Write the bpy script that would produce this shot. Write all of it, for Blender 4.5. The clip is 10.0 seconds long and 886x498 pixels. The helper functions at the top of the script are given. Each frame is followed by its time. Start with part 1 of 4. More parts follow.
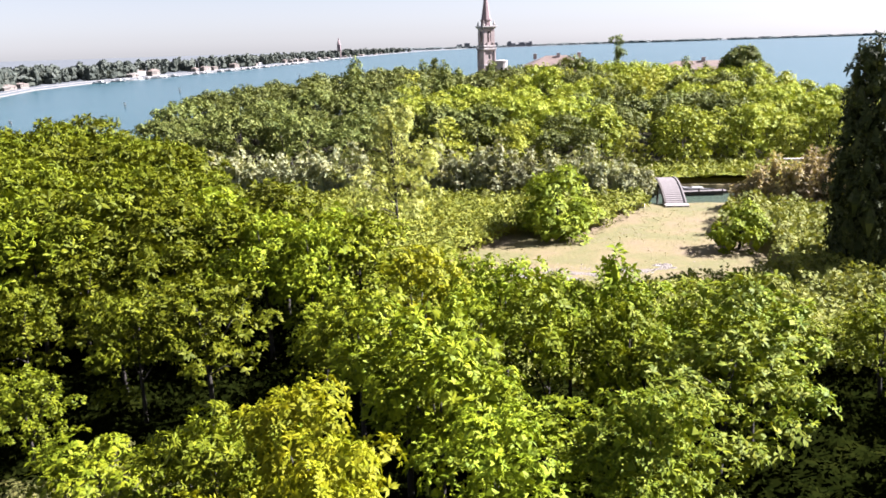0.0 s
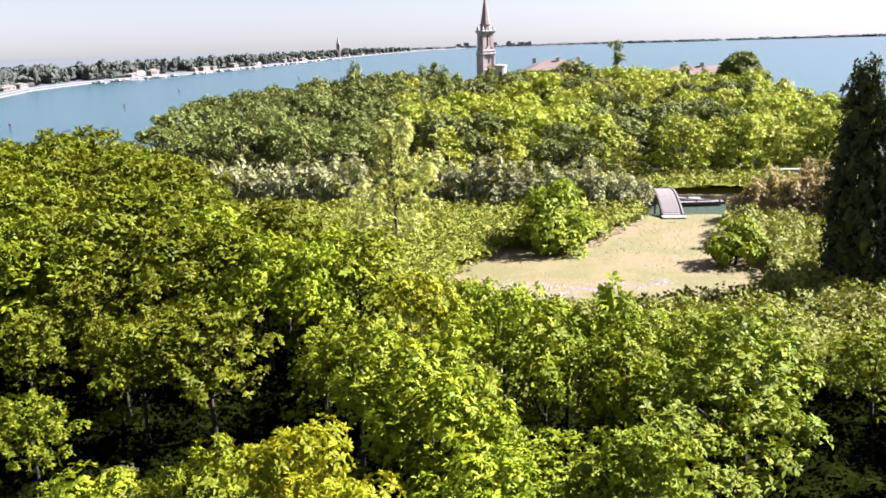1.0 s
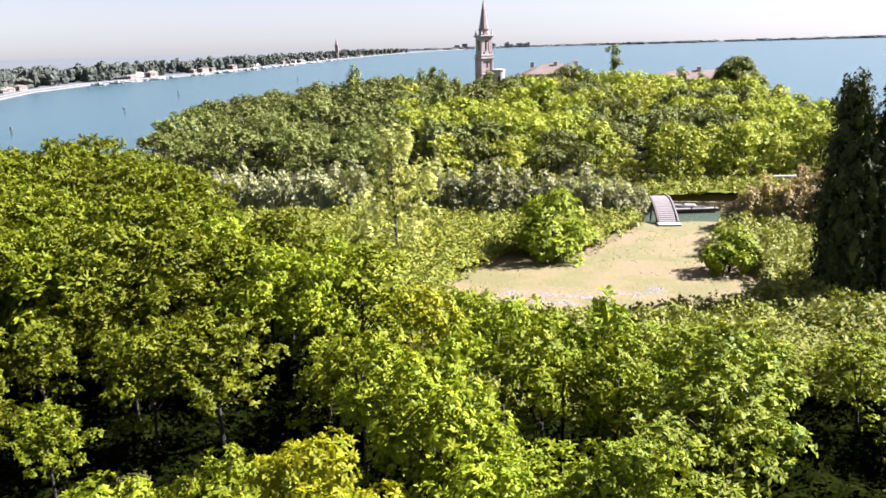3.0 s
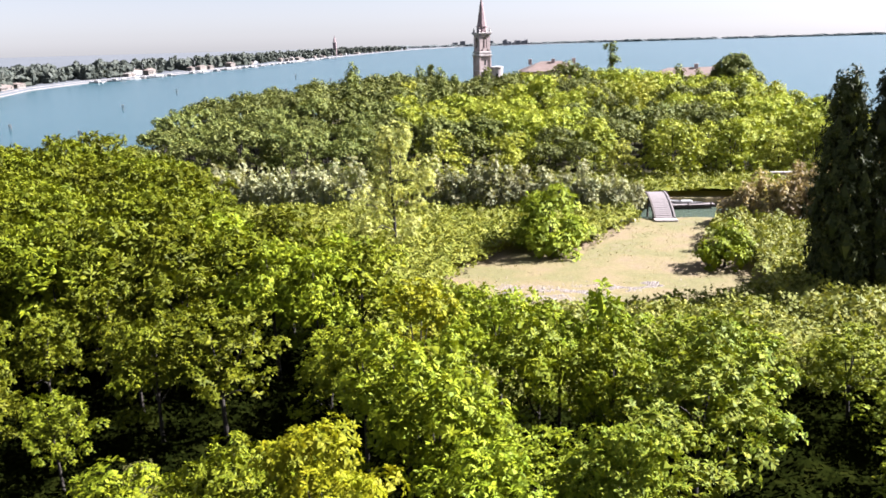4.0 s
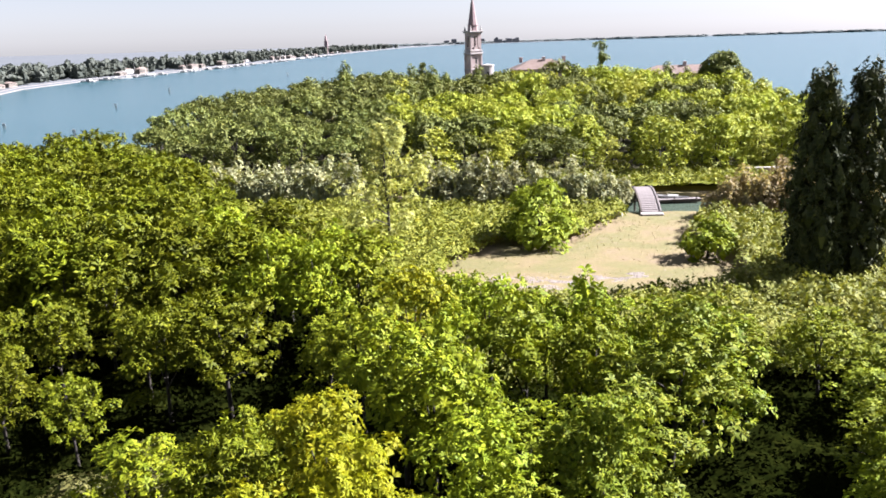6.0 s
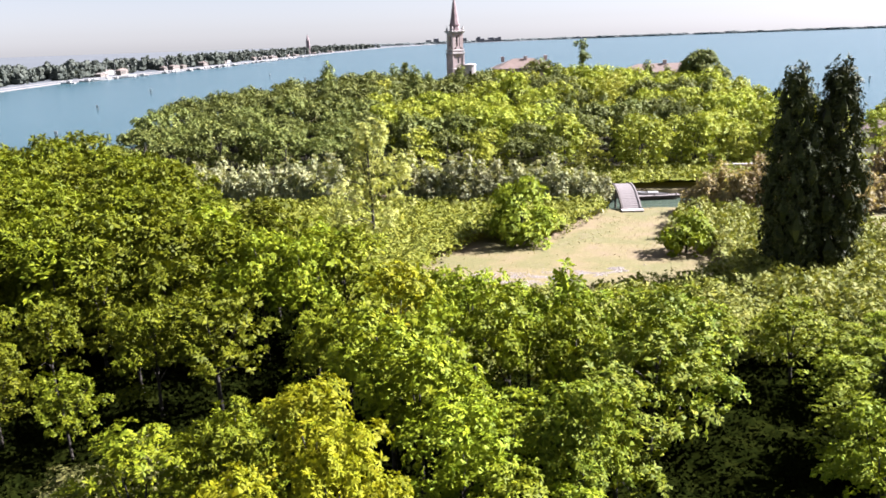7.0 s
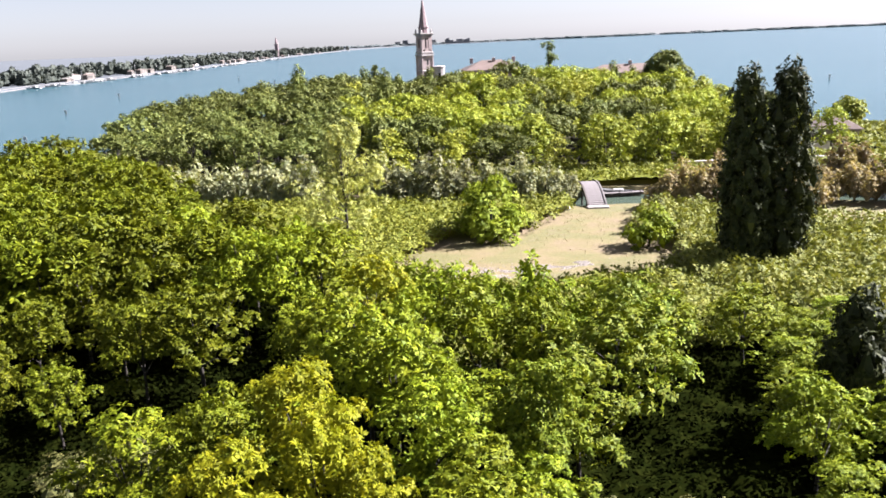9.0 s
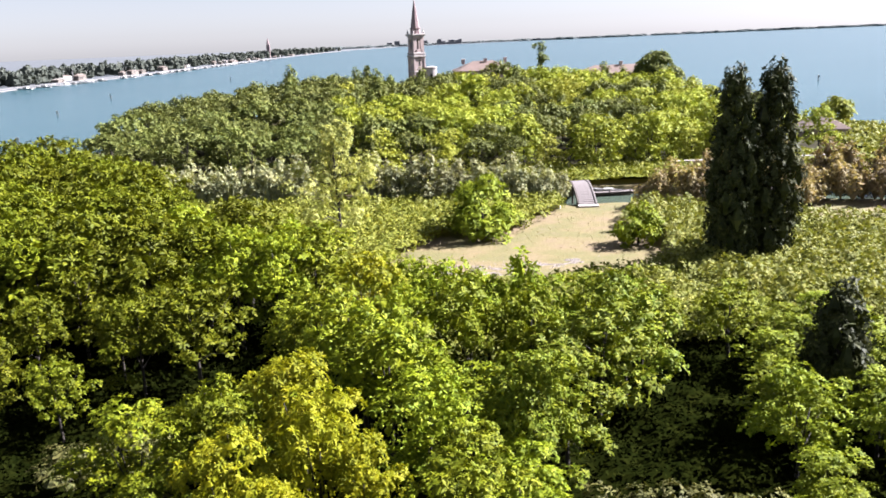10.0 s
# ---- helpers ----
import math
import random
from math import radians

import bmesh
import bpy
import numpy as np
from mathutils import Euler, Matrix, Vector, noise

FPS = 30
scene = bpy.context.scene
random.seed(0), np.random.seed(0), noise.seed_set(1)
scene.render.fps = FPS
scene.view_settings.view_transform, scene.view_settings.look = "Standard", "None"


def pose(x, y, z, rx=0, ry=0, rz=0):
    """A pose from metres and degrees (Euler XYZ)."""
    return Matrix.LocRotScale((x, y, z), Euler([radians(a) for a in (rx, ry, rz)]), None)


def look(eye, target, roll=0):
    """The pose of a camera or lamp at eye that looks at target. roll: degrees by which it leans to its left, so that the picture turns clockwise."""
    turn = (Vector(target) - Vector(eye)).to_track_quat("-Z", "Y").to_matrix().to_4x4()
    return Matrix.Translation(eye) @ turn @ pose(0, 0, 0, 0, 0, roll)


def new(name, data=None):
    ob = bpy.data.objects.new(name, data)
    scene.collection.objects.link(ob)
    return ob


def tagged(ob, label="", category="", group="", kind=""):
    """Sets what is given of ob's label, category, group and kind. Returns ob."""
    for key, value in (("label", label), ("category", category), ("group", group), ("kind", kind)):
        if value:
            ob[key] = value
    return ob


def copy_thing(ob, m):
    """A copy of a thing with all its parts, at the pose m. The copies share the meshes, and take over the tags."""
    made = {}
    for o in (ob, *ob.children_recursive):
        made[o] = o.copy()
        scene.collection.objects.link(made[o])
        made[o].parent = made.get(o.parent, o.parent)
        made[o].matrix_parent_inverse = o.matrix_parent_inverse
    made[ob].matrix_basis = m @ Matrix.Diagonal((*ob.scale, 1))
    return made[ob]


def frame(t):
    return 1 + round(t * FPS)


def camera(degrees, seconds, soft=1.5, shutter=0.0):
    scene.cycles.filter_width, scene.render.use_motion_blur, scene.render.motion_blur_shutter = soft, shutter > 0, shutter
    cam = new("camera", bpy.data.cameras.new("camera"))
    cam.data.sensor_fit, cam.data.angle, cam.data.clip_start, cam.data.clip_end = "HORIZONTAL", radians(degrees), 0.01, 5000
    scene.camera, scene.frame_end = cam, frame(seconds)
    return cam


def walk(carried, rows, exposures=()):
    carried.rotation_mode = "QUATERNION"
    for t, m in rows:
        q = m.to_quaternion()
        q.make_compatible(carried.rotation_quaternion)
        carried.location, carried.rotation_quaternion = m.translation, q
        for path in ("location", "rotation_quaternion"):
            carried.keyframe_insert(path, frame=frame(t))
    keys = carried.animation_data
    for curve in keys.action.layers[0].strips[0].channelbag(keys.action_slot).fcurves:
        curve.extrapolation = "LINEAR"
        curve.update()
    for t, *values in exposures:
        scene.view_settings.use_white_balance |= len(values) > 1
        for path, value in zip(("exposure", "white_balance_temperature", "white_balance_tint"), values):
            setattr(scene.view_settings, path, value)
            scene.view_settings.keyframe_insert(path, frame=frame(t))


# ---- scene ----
cam = camera(54.7, 10.0, soft=1.7)
PATH = [
    (0, (2.356, -2.52, 18.667), (2.355, -0.575, 18.203), -1.8),
    (0.5, (2.357, -2.674, 19.453), (2.36, -0.729, 18.987), -1.7),
    (1, (2.378, -2.83, 20.108), (2.38, -0.885, 19.642), -1.6),
    (1.5, (2.367, -3.082, 20.649), (2.37, -1.137, 20.182), -1.5),
    (2, (2.342, -3.416, 20.967), (2.348, -1.471, 20.504), -1.4),
    (2.5, (2.323, -3.775, 21.119), (2.327, -1.83, 20.656), -1.5),
    (4, (2.263, -5.011, 21.114), (2.273, -3.067, 20.644), -1.6),
    (4.5, (2.263, -5.597, 21.139), (2.27, -3.653, 20.667), -1.6),
    (5, (2.236, -6.259, 21.165), (2.252, -4.316, 20.693), -1.7),
    (5.5, (2.218, -6.958, 21.216), (2.24, -5.015, 20.742), -1.7),
    (7, (2.178, -8.986, 21.335), (2.243, -7.045, 20.858), -2.0),
    (7.5, (2.161, -9.607, 21.387), (2.259, -7.668, 20.907), -2.2),
    (8, (2.107, -10.358, 21.417), (2.222, -8.419, 20.939), -2.3),
    (8.5, (2.082, -11.048, 21.468), (2.208, -9.109, 20.991), -2.3),
    (9, (2.058, -11.738, 21.543), (2.188, -9.8, 21.067), -2.4),
    (9.5, (2.041, -12.325, 21.552), (2.174, -10.387, 21.077), -2.3),
    (10, (1.983, -12.875, 21.557), (2.131, -10.938, 21.082), -2.4),
]
walk(cam, [(t, look(eye, target, roll)) for t, eye, target, roll in PATH], [(0.0, 2.66, 5900, 20), (10.0, 2.6, 5900, 20)])

# ---- world, sun, exposure ----
SUN_AZ, SUN_EL = 12.0, 39.0          # degrees: azimuth from +x towards +y, height
world = bpy.data.worlds.new("world")
scene.world = world
world.use_nodes = True
wn = world.node_tree.nodes
sky = wn.new("ShaderNodeTexSky")
sky.sky_type, sky.sun_disc = "NISHITA", False
sky.sun_elevation, sky.sun_rotation = radians(SUN_EL), radians(90 - SUN_AZ)
sky.air_density, sky.dust_density, sky.ozone_density = 1.0, 0.4, 2.5
haze = wn.new("ShaderNodeHueSaturation")
haze.inputs["Saturation"].default_value = 0.35
world.node_tree.links.new(sky.outputs[0], haze.inputs["Color"])
world.node_tree.links.new(haze.outputs[0], wn["Background"].inputs[0])
wn["Background"].inputs[1].default_value = 0.024
sun = new("sun", bpy.data.lights.new("sun", "SUN"))
sun.data.energy, sun.data.angle, sun.data.color = 5.0, radians(0.5), (1.0, 0.95, 0.86)
sun.matrix_world = look((60 * math.cos(radians(SUN_AZ)), 60 * math.sin(radians(SUN_AZ)), 60 * math.tan(radians(SUN_EL))), (0, 0, 0))


# ---- materials ----
def material(name):
    m = bpy.data.materials.new(name)
    m.use_nodes = True
    t = m.node_tree
    return m, t, t.nodes["Principled BSDF"], t.nodes["Material Output"]


def noise_ramp(t, coord, scale, stops, detail=4.0, rough=0.6):
    """A colour ramp over noise; stops are (place, colour)."""
    n = t.nodes.new("ShaderNodeTexNoise")
    n.inputs["Scale"].default_value, n.inputs["Detail"].default_value, n.inputs["Roughness"].default_value = scale, detail, rough
    t.links.new(coord, n.inputs["Vector"])
    r = t.nodes.new("ShaderNodeValToRGB")
    while len(r.color_ramp.elements) < len(stops):
        r.color_ramp.elements.new(0.5)
    for e, (p, c) in zip(r.color_ramp.elements, stops):
        e.position, e.color = p, (*c, 1)
    t.links.new(n.outputs["Fac"], r.inputs["Fac"])
    return r.outputs["Color"], n.outputs["Fac"]


def mixed(t, a, b, fac, blend="MIX"):
    m = t.nodes.new("ShaderNodeMix")
    m.data_type, m.blend_type = "RGBA", blend
    for s, v in ((m.inputs["Factor"], fac), (m.inputs["A"], a), (m.inputs["B"], b)):
        if isinstance(v, bpy.types.NodeSocket):
            t.links.new(v, s)
        else:
            s.default_value = v if not isinstance(v, tuple) else (*v, 1)
    return m.outputs["Result"]


def bump(t, bsdf, height, strength, distance):
    b = t.nodes.new("ShaderNodeBump")
    b.inputs["Strength"].default_value, b.inputs["Distance"].default_value = strength, distance
    t.links.new(height, b.inputs["Height"])
    t.links.new(b.outputs[0], bsdf.inputs["Normal"])


def leaf_material(name, dark, mid, light, translucent=0.3, spread=0.25, gloss=0.1):
    """Foliage: each leaf its own tone, each plant its own cast, larger patches of age, light let through."""
    m, t, p, out = material(name)
    geo, info, tex = (t.nodes.new(k) for k in ("ShaderNodeNewGeometry", "ShaderNodeObjectInfo", "ShaderNodeTexCoord"))
    r = t.nodes.new("ShaderNodeValToRGB")
    r.color_ramp.elements.new(0.5)
    for e, (q, c, k) in zip(r.color_ramp.elements, ((0.0, dark, 0.5), (0.5, mid, 0.0), (1.0, light, 0.4))):
        e.position, e.color = q, (*(a + (b - a) * k for a, b in zip(c, mid)), 1)
    t.links.new(geo.outputs["Random Per Island"], r.inputs["Fac"])
    patch, _ = noise_ramp(t, tex.outputs["Object"], 0.55, ((0.3, (0.72, 0.78, 0.7)), (0.7, (1.25, 1.18, 1.0))), 3)
    tufts, _ = noise_ramp(t, tex.outputs["Object"], 1.9, ((0.35, (0.74, 0.84, 0.85)), (0.65, (1.22, 1.12, 0.95))), 2)
    col = mixed(t, mixed(t, r.outputs["Color"], patch, 0.75, "MULTIPLY"), tufts, 0.7, "MULTIPLY")
    hsv = t.nodes.new("ShaderNodeHueSaturation")
    for src, lo, hi in (("Value", 1 - spread, 1 + spread), ("Hue", 0.5 - 0.045 * spread, 0.5 + 0.03 * spread)):
        mr = t.nodes.new("ShaderNodeMapRange")
        mr.inputs["To Min"].default_value, mr.inputs["To Max"].default_value = lo, hi
        t.links.new(info.outputs["Random"], mr.inputs["Value"])
        t.links.new(mr.outputs["Result"], hsv.inputs[src])
    t.links.new(col, hsv.inputs["Color"])
    t.links.new(hsv.outputs["Color"], p.inputs["Base Color"])
    p.inputs["Roughness"].default_value = 0.62
    p.inputs["Specular IOR Level"].default_value = gloss
    tr = t.nodes.new("ShaderNodeBsdfTranslucent")
    t.links.new(mixed(t, hsv.outputs["Color"], (1.25, 1.2, 0.5), 1.0, "MULTIPLY"), tr.inputs["Color"])
    mx = t.nodes.new("ShaderNodeMixShader")
    mx.inputs[0].default_value = translucent
    t.links.new(p.outputs[0], mx.inputs[1])
    t.links.new(tr.outputs[0], mx.inputs[2])
    t.links.new(mx.outputs[0], out.inputs["Surface"])
    return m


def surface(name, stops, scale, rough=0.9, fine=0.0, bump_scale=0.0, bump_dist=0.02, metal=0.0):
    """A plain rough surface with large stains and fine grain."""
    m, t, p, _ = material(name)
    tex = t.nodes.new("ShaderNodeTexCoord")
    col, _ = noise_ramp(t, tex.outputs["Object"], scale, stops)
    grain, h = noise_ramp(t, tex.outputs["Object"], fine or scale * 12, ((0.3, (0.75, 0.75, 0.75)), (0.7, (1.2, 1.2, 1.2))), 6, 0.7)
    t.links.new(mixed(t, col, grain, 0.7, "MULTIPLY"), p.inputs["Base Color"])
    p.inputs["Roughness"].default_value, p.inputs["Metallic"].default_value = rough, metal
    bump(t, p, h, 0.6, bump_dist)
    return m


LOCUST = leaf_material("locust_leaves", (0.055, 0.0845, 0.00285), (0.133, 0.168, 0.00569), (0.224, 0.254, 0.0104), 0.12, 0.2)
# Olive hue, also darkened in the colour to follow lens vignetting.
LOCUST_OLIVE = leaf_material("vignette_dark_olive_leaves", (0.034, 0.046, 0.002), (0.084, 0.1, 0.003), (0.15, 0.163, 0.006), 0.12, 0.2)
LOCUST_DEEP = leaf_material("deep_green_locust_leaves", (0.045, 0.0726, 0.00384), (0.111, 0.147, 0.0083), (0.215, 0.227, 0.014), 0.12, 0.15)
YELLOW = leaf_material("yellowing_leaves", (0.0867, 0.102, 0.003), (0.193, 0.2, 0.00525), (0.279, 0.266, 0.00825), 0.25, 0.08)
POPLAR = leaf_material("poplar_leaves", (0.00874, 0.0125, 0.00421), (0.0292, 0.0366, 0.0127), (0.0811, 0.0874, 0.0387), 0.05, 0.1)
# Near-black leaves: the shade under the thicket is put into their colour.
SHADE = leaf_material("shade_black_undergrowth_leaves", (0.0027, 0.0036, 0.0009), (0.00495, 0.00672, 0.00135), (0.0099, 0.0122, 0.0027), 0.0, 0.1, 0.0)
WILLOW = leaf_material("willow_leaves", (0.116, 0.121, 0.0706), (0.236, 0.242, 0.153), (0.342, 0.341, 0.239), 0.2, 0.2)
TAMARISK = leaf_material("tamarisk_leaves", (0.105, 0.0851, 0.0487), (0.222, 0.179, 0.114), (0.338, 0.271, 0.19), 0.32, 0.2)
GREY_SHRUB = leaf_material("grey_shrub_leaves", (0.0338, 0.036, 0.012), (0.0788, 0.081, 0.027), (0.135, 0.131, 0.0525), 0.1, 0.15)
PALE = leaf_material("pale_sapling_leaves", (0.148, 0.16, 0.0496), (0.307, 0.322, 0.109), (0.437, 0.449, 0.188), 0.25, 0.1)
BRAMBLE = leaf_material("bramble_leaves", (0.0714, 0.0882, 0.0124), (0.168, 0.189, 0.0289), (0.269, 0.281, 0.0577), 0.15, 0.12)
SCRUB = leaf_material("dry_scrub_leaves", (0.0681, 0.0851, 0.0148), (0.155, 0.17, 0.0354), (0.247, 0.249, 0.0768), 0.2, 0.15)
WOOD_GREEN = leaf_material("woodland_leaves", (0.0938, 0.125, 0.0146), (0.215, 0.255, 0.0291), (0.367, 0.374, 0.0546), 0.15, 0.16)
WOOD_DARK = leaf_material("dark_woodland_leaves", (0.0392, 0.0554, 0.016), (0.104, 0.124, 0.034), (0.202, 0.211, 0.0617), 0.1, 0.16)
WOOD_YELLOW = leaf_material("yellowish_woodland_leaves", (0.106, 0.12, 0.0154), (0.236, 0.257, 0.0352), (0.36, 0.359, 0.066), 0.15, 0.2)
FRESH = leaf_material("fresh_green_leaves", (0.0656, 0.0938, 0.0063), (0.155, 0.197, 0.0126), (0.262, 0.295, 0.0288), 0.15, 0.1)
# Distant foliage is greyed towards blue in its own colour, standing for haze.
HAZY = leaf_material("haze_tinted_distant_foliage", (0.0435, 0.051, 0.051), (0.054, 0.0622, 0.06), (0.0675, 0.075, 0.0705), 0.05, 0.15)
HORIZON_HAZE = leaf_material("haze_tinted_horizon_foliage", (0.085, 0.098, 0.118), (0.10, 0.115, 0.135), (0.12, 0.132, 0.15), 0.0, 0.1, 0.0)
# Grey-blue base colour imitates haze on the distant blocks.
HAZE_WALL = surface("haze_tinted_far_walls", ((0.3, (0.09, 0.0938, 0.101)), (0.7, (0.128, 0.129, 0.135))), 0.02, 0.9, 0.2)
BARK = surface("bark", ((0.3, (0.012, 0.009, 0.00675)), (0.7, (0.0315, 0.0255, 0.0195))), 1.5, 0.95, 9, bump_dist=0.03)
GRASS = leaf_material("dry_grass_blades", (0.112, 0.096, 0.0375), (0.154, 0.128, 0.0562), (0.188, 0.158, 0.075), 0.15, 0.1)
PLASTER = surface("weathered_pink_plaster", ((0.3, (0.248, 0.19, 0.182)), (0.55, (0.329, 0.266, 0.256)), (0.75, (0.375, 0.319, 0.309))), 0.5, 0.9, 5)
STONE = surface("pale_stone", ((0.3, (0.253, 0.225, 0.214)), (0.7, (0.383, 0.349, 0.338))), 0.8, 0.85, 7)
SPIRE = surface("spire_brick", ((0.3, (0.146, 0.101, 0.107)), (0.7, (0.236, 0.174, 0.174))), 0.7, 0.9, 6)
ROOF_TILE = surface("old_clay_roof", ((0.3, (0.0758, 0.05, 0.0399)), (0.7, (0.13, 0.0915, 0.0772))), 0.6, 0.9, 5)
DARK_VOID = surface("dark_interior", ((0.3, (0.0169, 0.0158, 0.0146)), (0.7, (0.0281, 0.0259, 0.0236))), 1.0)
WHITEWASH = surface("white_hull_and_walls", ((0.3, (0.281, 0.281, 0.276)), (0.7, (0.371, 0.366, 0.36))), 0.4, 0.6, 3)
BEIGE_WALL = surface("beige_walls", ((0.3, (0.105, 0.0885, 0.075)), (0.7, (0.158, 0.135, 0.116))), 0.15, 0.8, 1.5)
TERRACOTTA = surface("terracotta_roofs", ((0.3, (0.09, 0.066, 0.0555)), (0.7, (0.139, 0.109, 0.0938))), 0.15, 0.8, 1.5)
BRIDGE_WOOD = surface("weathered_deck_timber", ((0.3, (0.105, 0.0901, 0.0884)), (0.7, (0.167, 0.145, 0.143))), 0.9, 0.85, 14, bump_dist=0.01)
DARK_TIMBER = surface("dark_timber", ((0.3, (0.0338, 0.0253, 0.0197)), (0.7, (0.0675, 0.0506, 0.0394))), 1.2, 0.85, 14)
POLE_WOOD = surface("mooring_timber", ((0.3, (0.0562, 0.0506, 0.045)), (0.7, (0.112, 0.101, 0.09))), 1.2, 0.85, 10)
RUBBLE = surface("pale_rubble", ((0.3, (0.162, 0.138, 0.117)), (0.7, (0.252, 0.221, 0.194))), 3.0, 0.9, 20)
SAND = surface("pale_shore", ((0.3, (0.117, 0.104, 0.0936)), (0.7, (0.165, 0.148, 0.136))), 0.05, 0.9, 0.6)
# Haze over the distant land is put into this blue-grey colour.
HAZE_LAND = surface("haze_tinted_far_land", ((0.3, (0.045, 0.054, 0.0638)), (0.7, (0.0638, 0.0713, 0.0788))), 0.006, 0.95, 0.05)


def ground_material():
    m, t, p, _ = material("dry_meadow_ground")
    tex = t.nodes.new("ShaderNodeTexCoord")
    base, _ = noise_ramp(t, tex.outputs["Object"], 0.16, ((0.32, (0.135, 0.0938, 0.0562)), (0.48, (0.124, 0.0975, 0.039)), (0.60, (0.0938, 0.0863, 0.024)), (0.75, (0.143, 0.101, 0.0675))), 5)
    pebble, h = noise_ramp(t, tex.outputs["Object"], 3.0, ((0.35, (0.72, 0.72, 0.7)), (0.65, (1.2, 1.2, 1.15))), 8, 0.75)
    t.links.new(mixed(t, base, pebble, 0.75, "MULTIPLY"), p.inputs["Base Color"])
    p.inputs["Roughness"].default_value = 0.95
    bump(t, p, h, 0.8, 0.08)
    return m


def water_material(name, near, far, wave):
    m, t, p, _ = material(name)
    tex = t.nodes.new("ShaderNodeTexCoord")
    col, _ = noise_ramp(t, tex.outputs["Object"], 0.008, ((0.35, near), (0.65, far)), 4)
    t.links.new(col, p.inputs["Base Color"])
    p.inputs["Roughness"].default_value = 0.22
    p.inputs["IOR"].default_value = 1.33
    p.inputs["Specular IOR Level"].default_value = 0.26
    _, h = noise_ramp(t, tex.outputs["Object"], wave, ((0, (0, 0, 0)), (1, (1, 1, 1))), 5)
    bump(t, p, h, 0.5, 0.35)
    return m


GROUND = ground_material()
# Litter coloured extra dark so gaps between the far trees look shaded.
FOREST_FLOOR = surface("shade_dark_litter", ((0.3, (0.018, 0.016, 0.009)), (0.7, (0.036, 0.034, 0.016))), 0.2, 0.95, 2.5)
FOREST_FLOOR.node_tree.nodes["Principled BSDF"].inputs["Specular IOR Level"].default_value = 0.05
LAGOON = water_material("lagoon_water", (0.0123, 0.0478, 0.0606), (0.0184, 0.0574, 0.0714), 0.35)
CANAL = water_material("canal_water", (0.0394, 0.0562, 0.0421), (0.0506, 0.0675, 0.0506), 1.2)


# ---- mesh helpers ----
def mesh_from(name, verts, faces, mats, smooth=False, index=None):
    me = bpy.data.meshes.new(name)
    me.from_pydata([tuple(v) for v in verts], [], [tuple(f) for f in faces])
    for m in mats:
        me.materials.append(m)
    if index is not None:
        me.polygons.foreach_set("material_index", index)
    if smooth:
        me.polygons.foreach_set("use_smooth", [True] * len(me.polygons))
    me.update()
    return me


def part(name, bm, mat, parent, label=""):
    me = bpy.data.meshes.new(name)
    bmesh.ops.recalc_face_normals(bm, faces=bm.faces)
    bm.to_mesh(me)
    bm.free()
    me.materials.append(mat)
    ob = new(name, me)
    ob.parent = parent
    return tagged(ob, label) if label else ob


def mesh_part(name, me, parent, label=""):
    ob = new(name, me)
    ob.parent = parent
    return tagged(ob, label) if label else ob


def block(bm, x0, x1, y0, y1, z0, z1, bevel=0.0, m=None):
    got = bmesh.ops.create_cube(bm, size=1, matrix=(m or Matrix()) @ Matrix.Translation(((x0 + x1) / 2, (y0 + y1) / 2, (z0 + z1) / 2)) @ Matrix.Diagonal((x1 - x0, y1 - y0, z1 - z0, 1)))
    if bevel:
        edges = {e for v in got["verts"] for e in v.link_edges}
        bmesh.ops.bevel(bm, geom=list(edges), offset=bevel, segments=1, affect="EDGES")
    return bm


def rings(bm, outline, sides, turn=0.0):
    """A turned solid: outline is (radius, height) from the bottom up."""
    rows = [[bm.verts.new((r * math.cos(turn + 2 * math.pi * i / sides), r * math.sin(turn + 2 * math.pi * i / sides), z)) for i in range(sides)] for r, z in outline]
    for a, b in zip(rows, rows[1:]):
        for i in range(sides):
            bm.faces.new((a[i], a[(i + 1) % sides], b[(i + 1) % sides], b[i]))
    bm.faces.new(rows[0][::-1])
    bm.faces.new(rows[-1])
    return bm


def tube(verts, faces, path, radii, sides=6):
    """Adds a tapered limb along a path to vertex and face lists."""
    base = len(verts)
    for k, (p, r) in enumerate(zip(path, radii)):
        d = (Vector(path[min(k + 1, len(path) - 1)]) - Vector(path[max(k - 1, 0)])).normalized()
        u = d.orthogonal().normalized()
        w = d.cross(u)
        for i in range(sides):
            a = 2 * math.pi * i / sides
            verts.append(Vector(p) + r * (math.cos(a) * u + math.sin(a) * w))
    for k in range(len(path) - 1):
        for i in range(sides):
            a, b = base + k * sides + i, base + k * sides + (i + 1) % sides
            faces.append((a, b, b + sides, a + sides))
    faces.append(tuple(base + (len(path) - 1) * sides + i for i in range(sides)))


def leaf_arrays(rng, pos, nrm, size, slim=0.55):
    """Folded leaf blades, one quad each, at places with normals."""
    n = len(pos)
    nrm = nrm / np.maximum(np.linalg.norm(nrm, axis=1, keepdims=True), 1e-6)
    ref = rng.normal(size=(n, 3))
    u = np.cross(nrm, ref)
    u /= np.maximum(np.linalg.norm(u, axis=1, keepdims=True), 1e-6)
    w = np.cross(nrm, u)
    s = size[:, None]
    v = np.empty((n, 4, 3))
    v[:, 0] = pos - u * s * 0.5
    v[:, 1] = pos + w * s * slim * 0.5 - nrm * s * 0.12
    v[:, 2] = pos + u * s * 0.5 - nrm * s * 0.10
    v[:, 3] = pos - w * s * slim * 0.5 - nrm * s * 0.12
    return v.reshape(-1, 3)


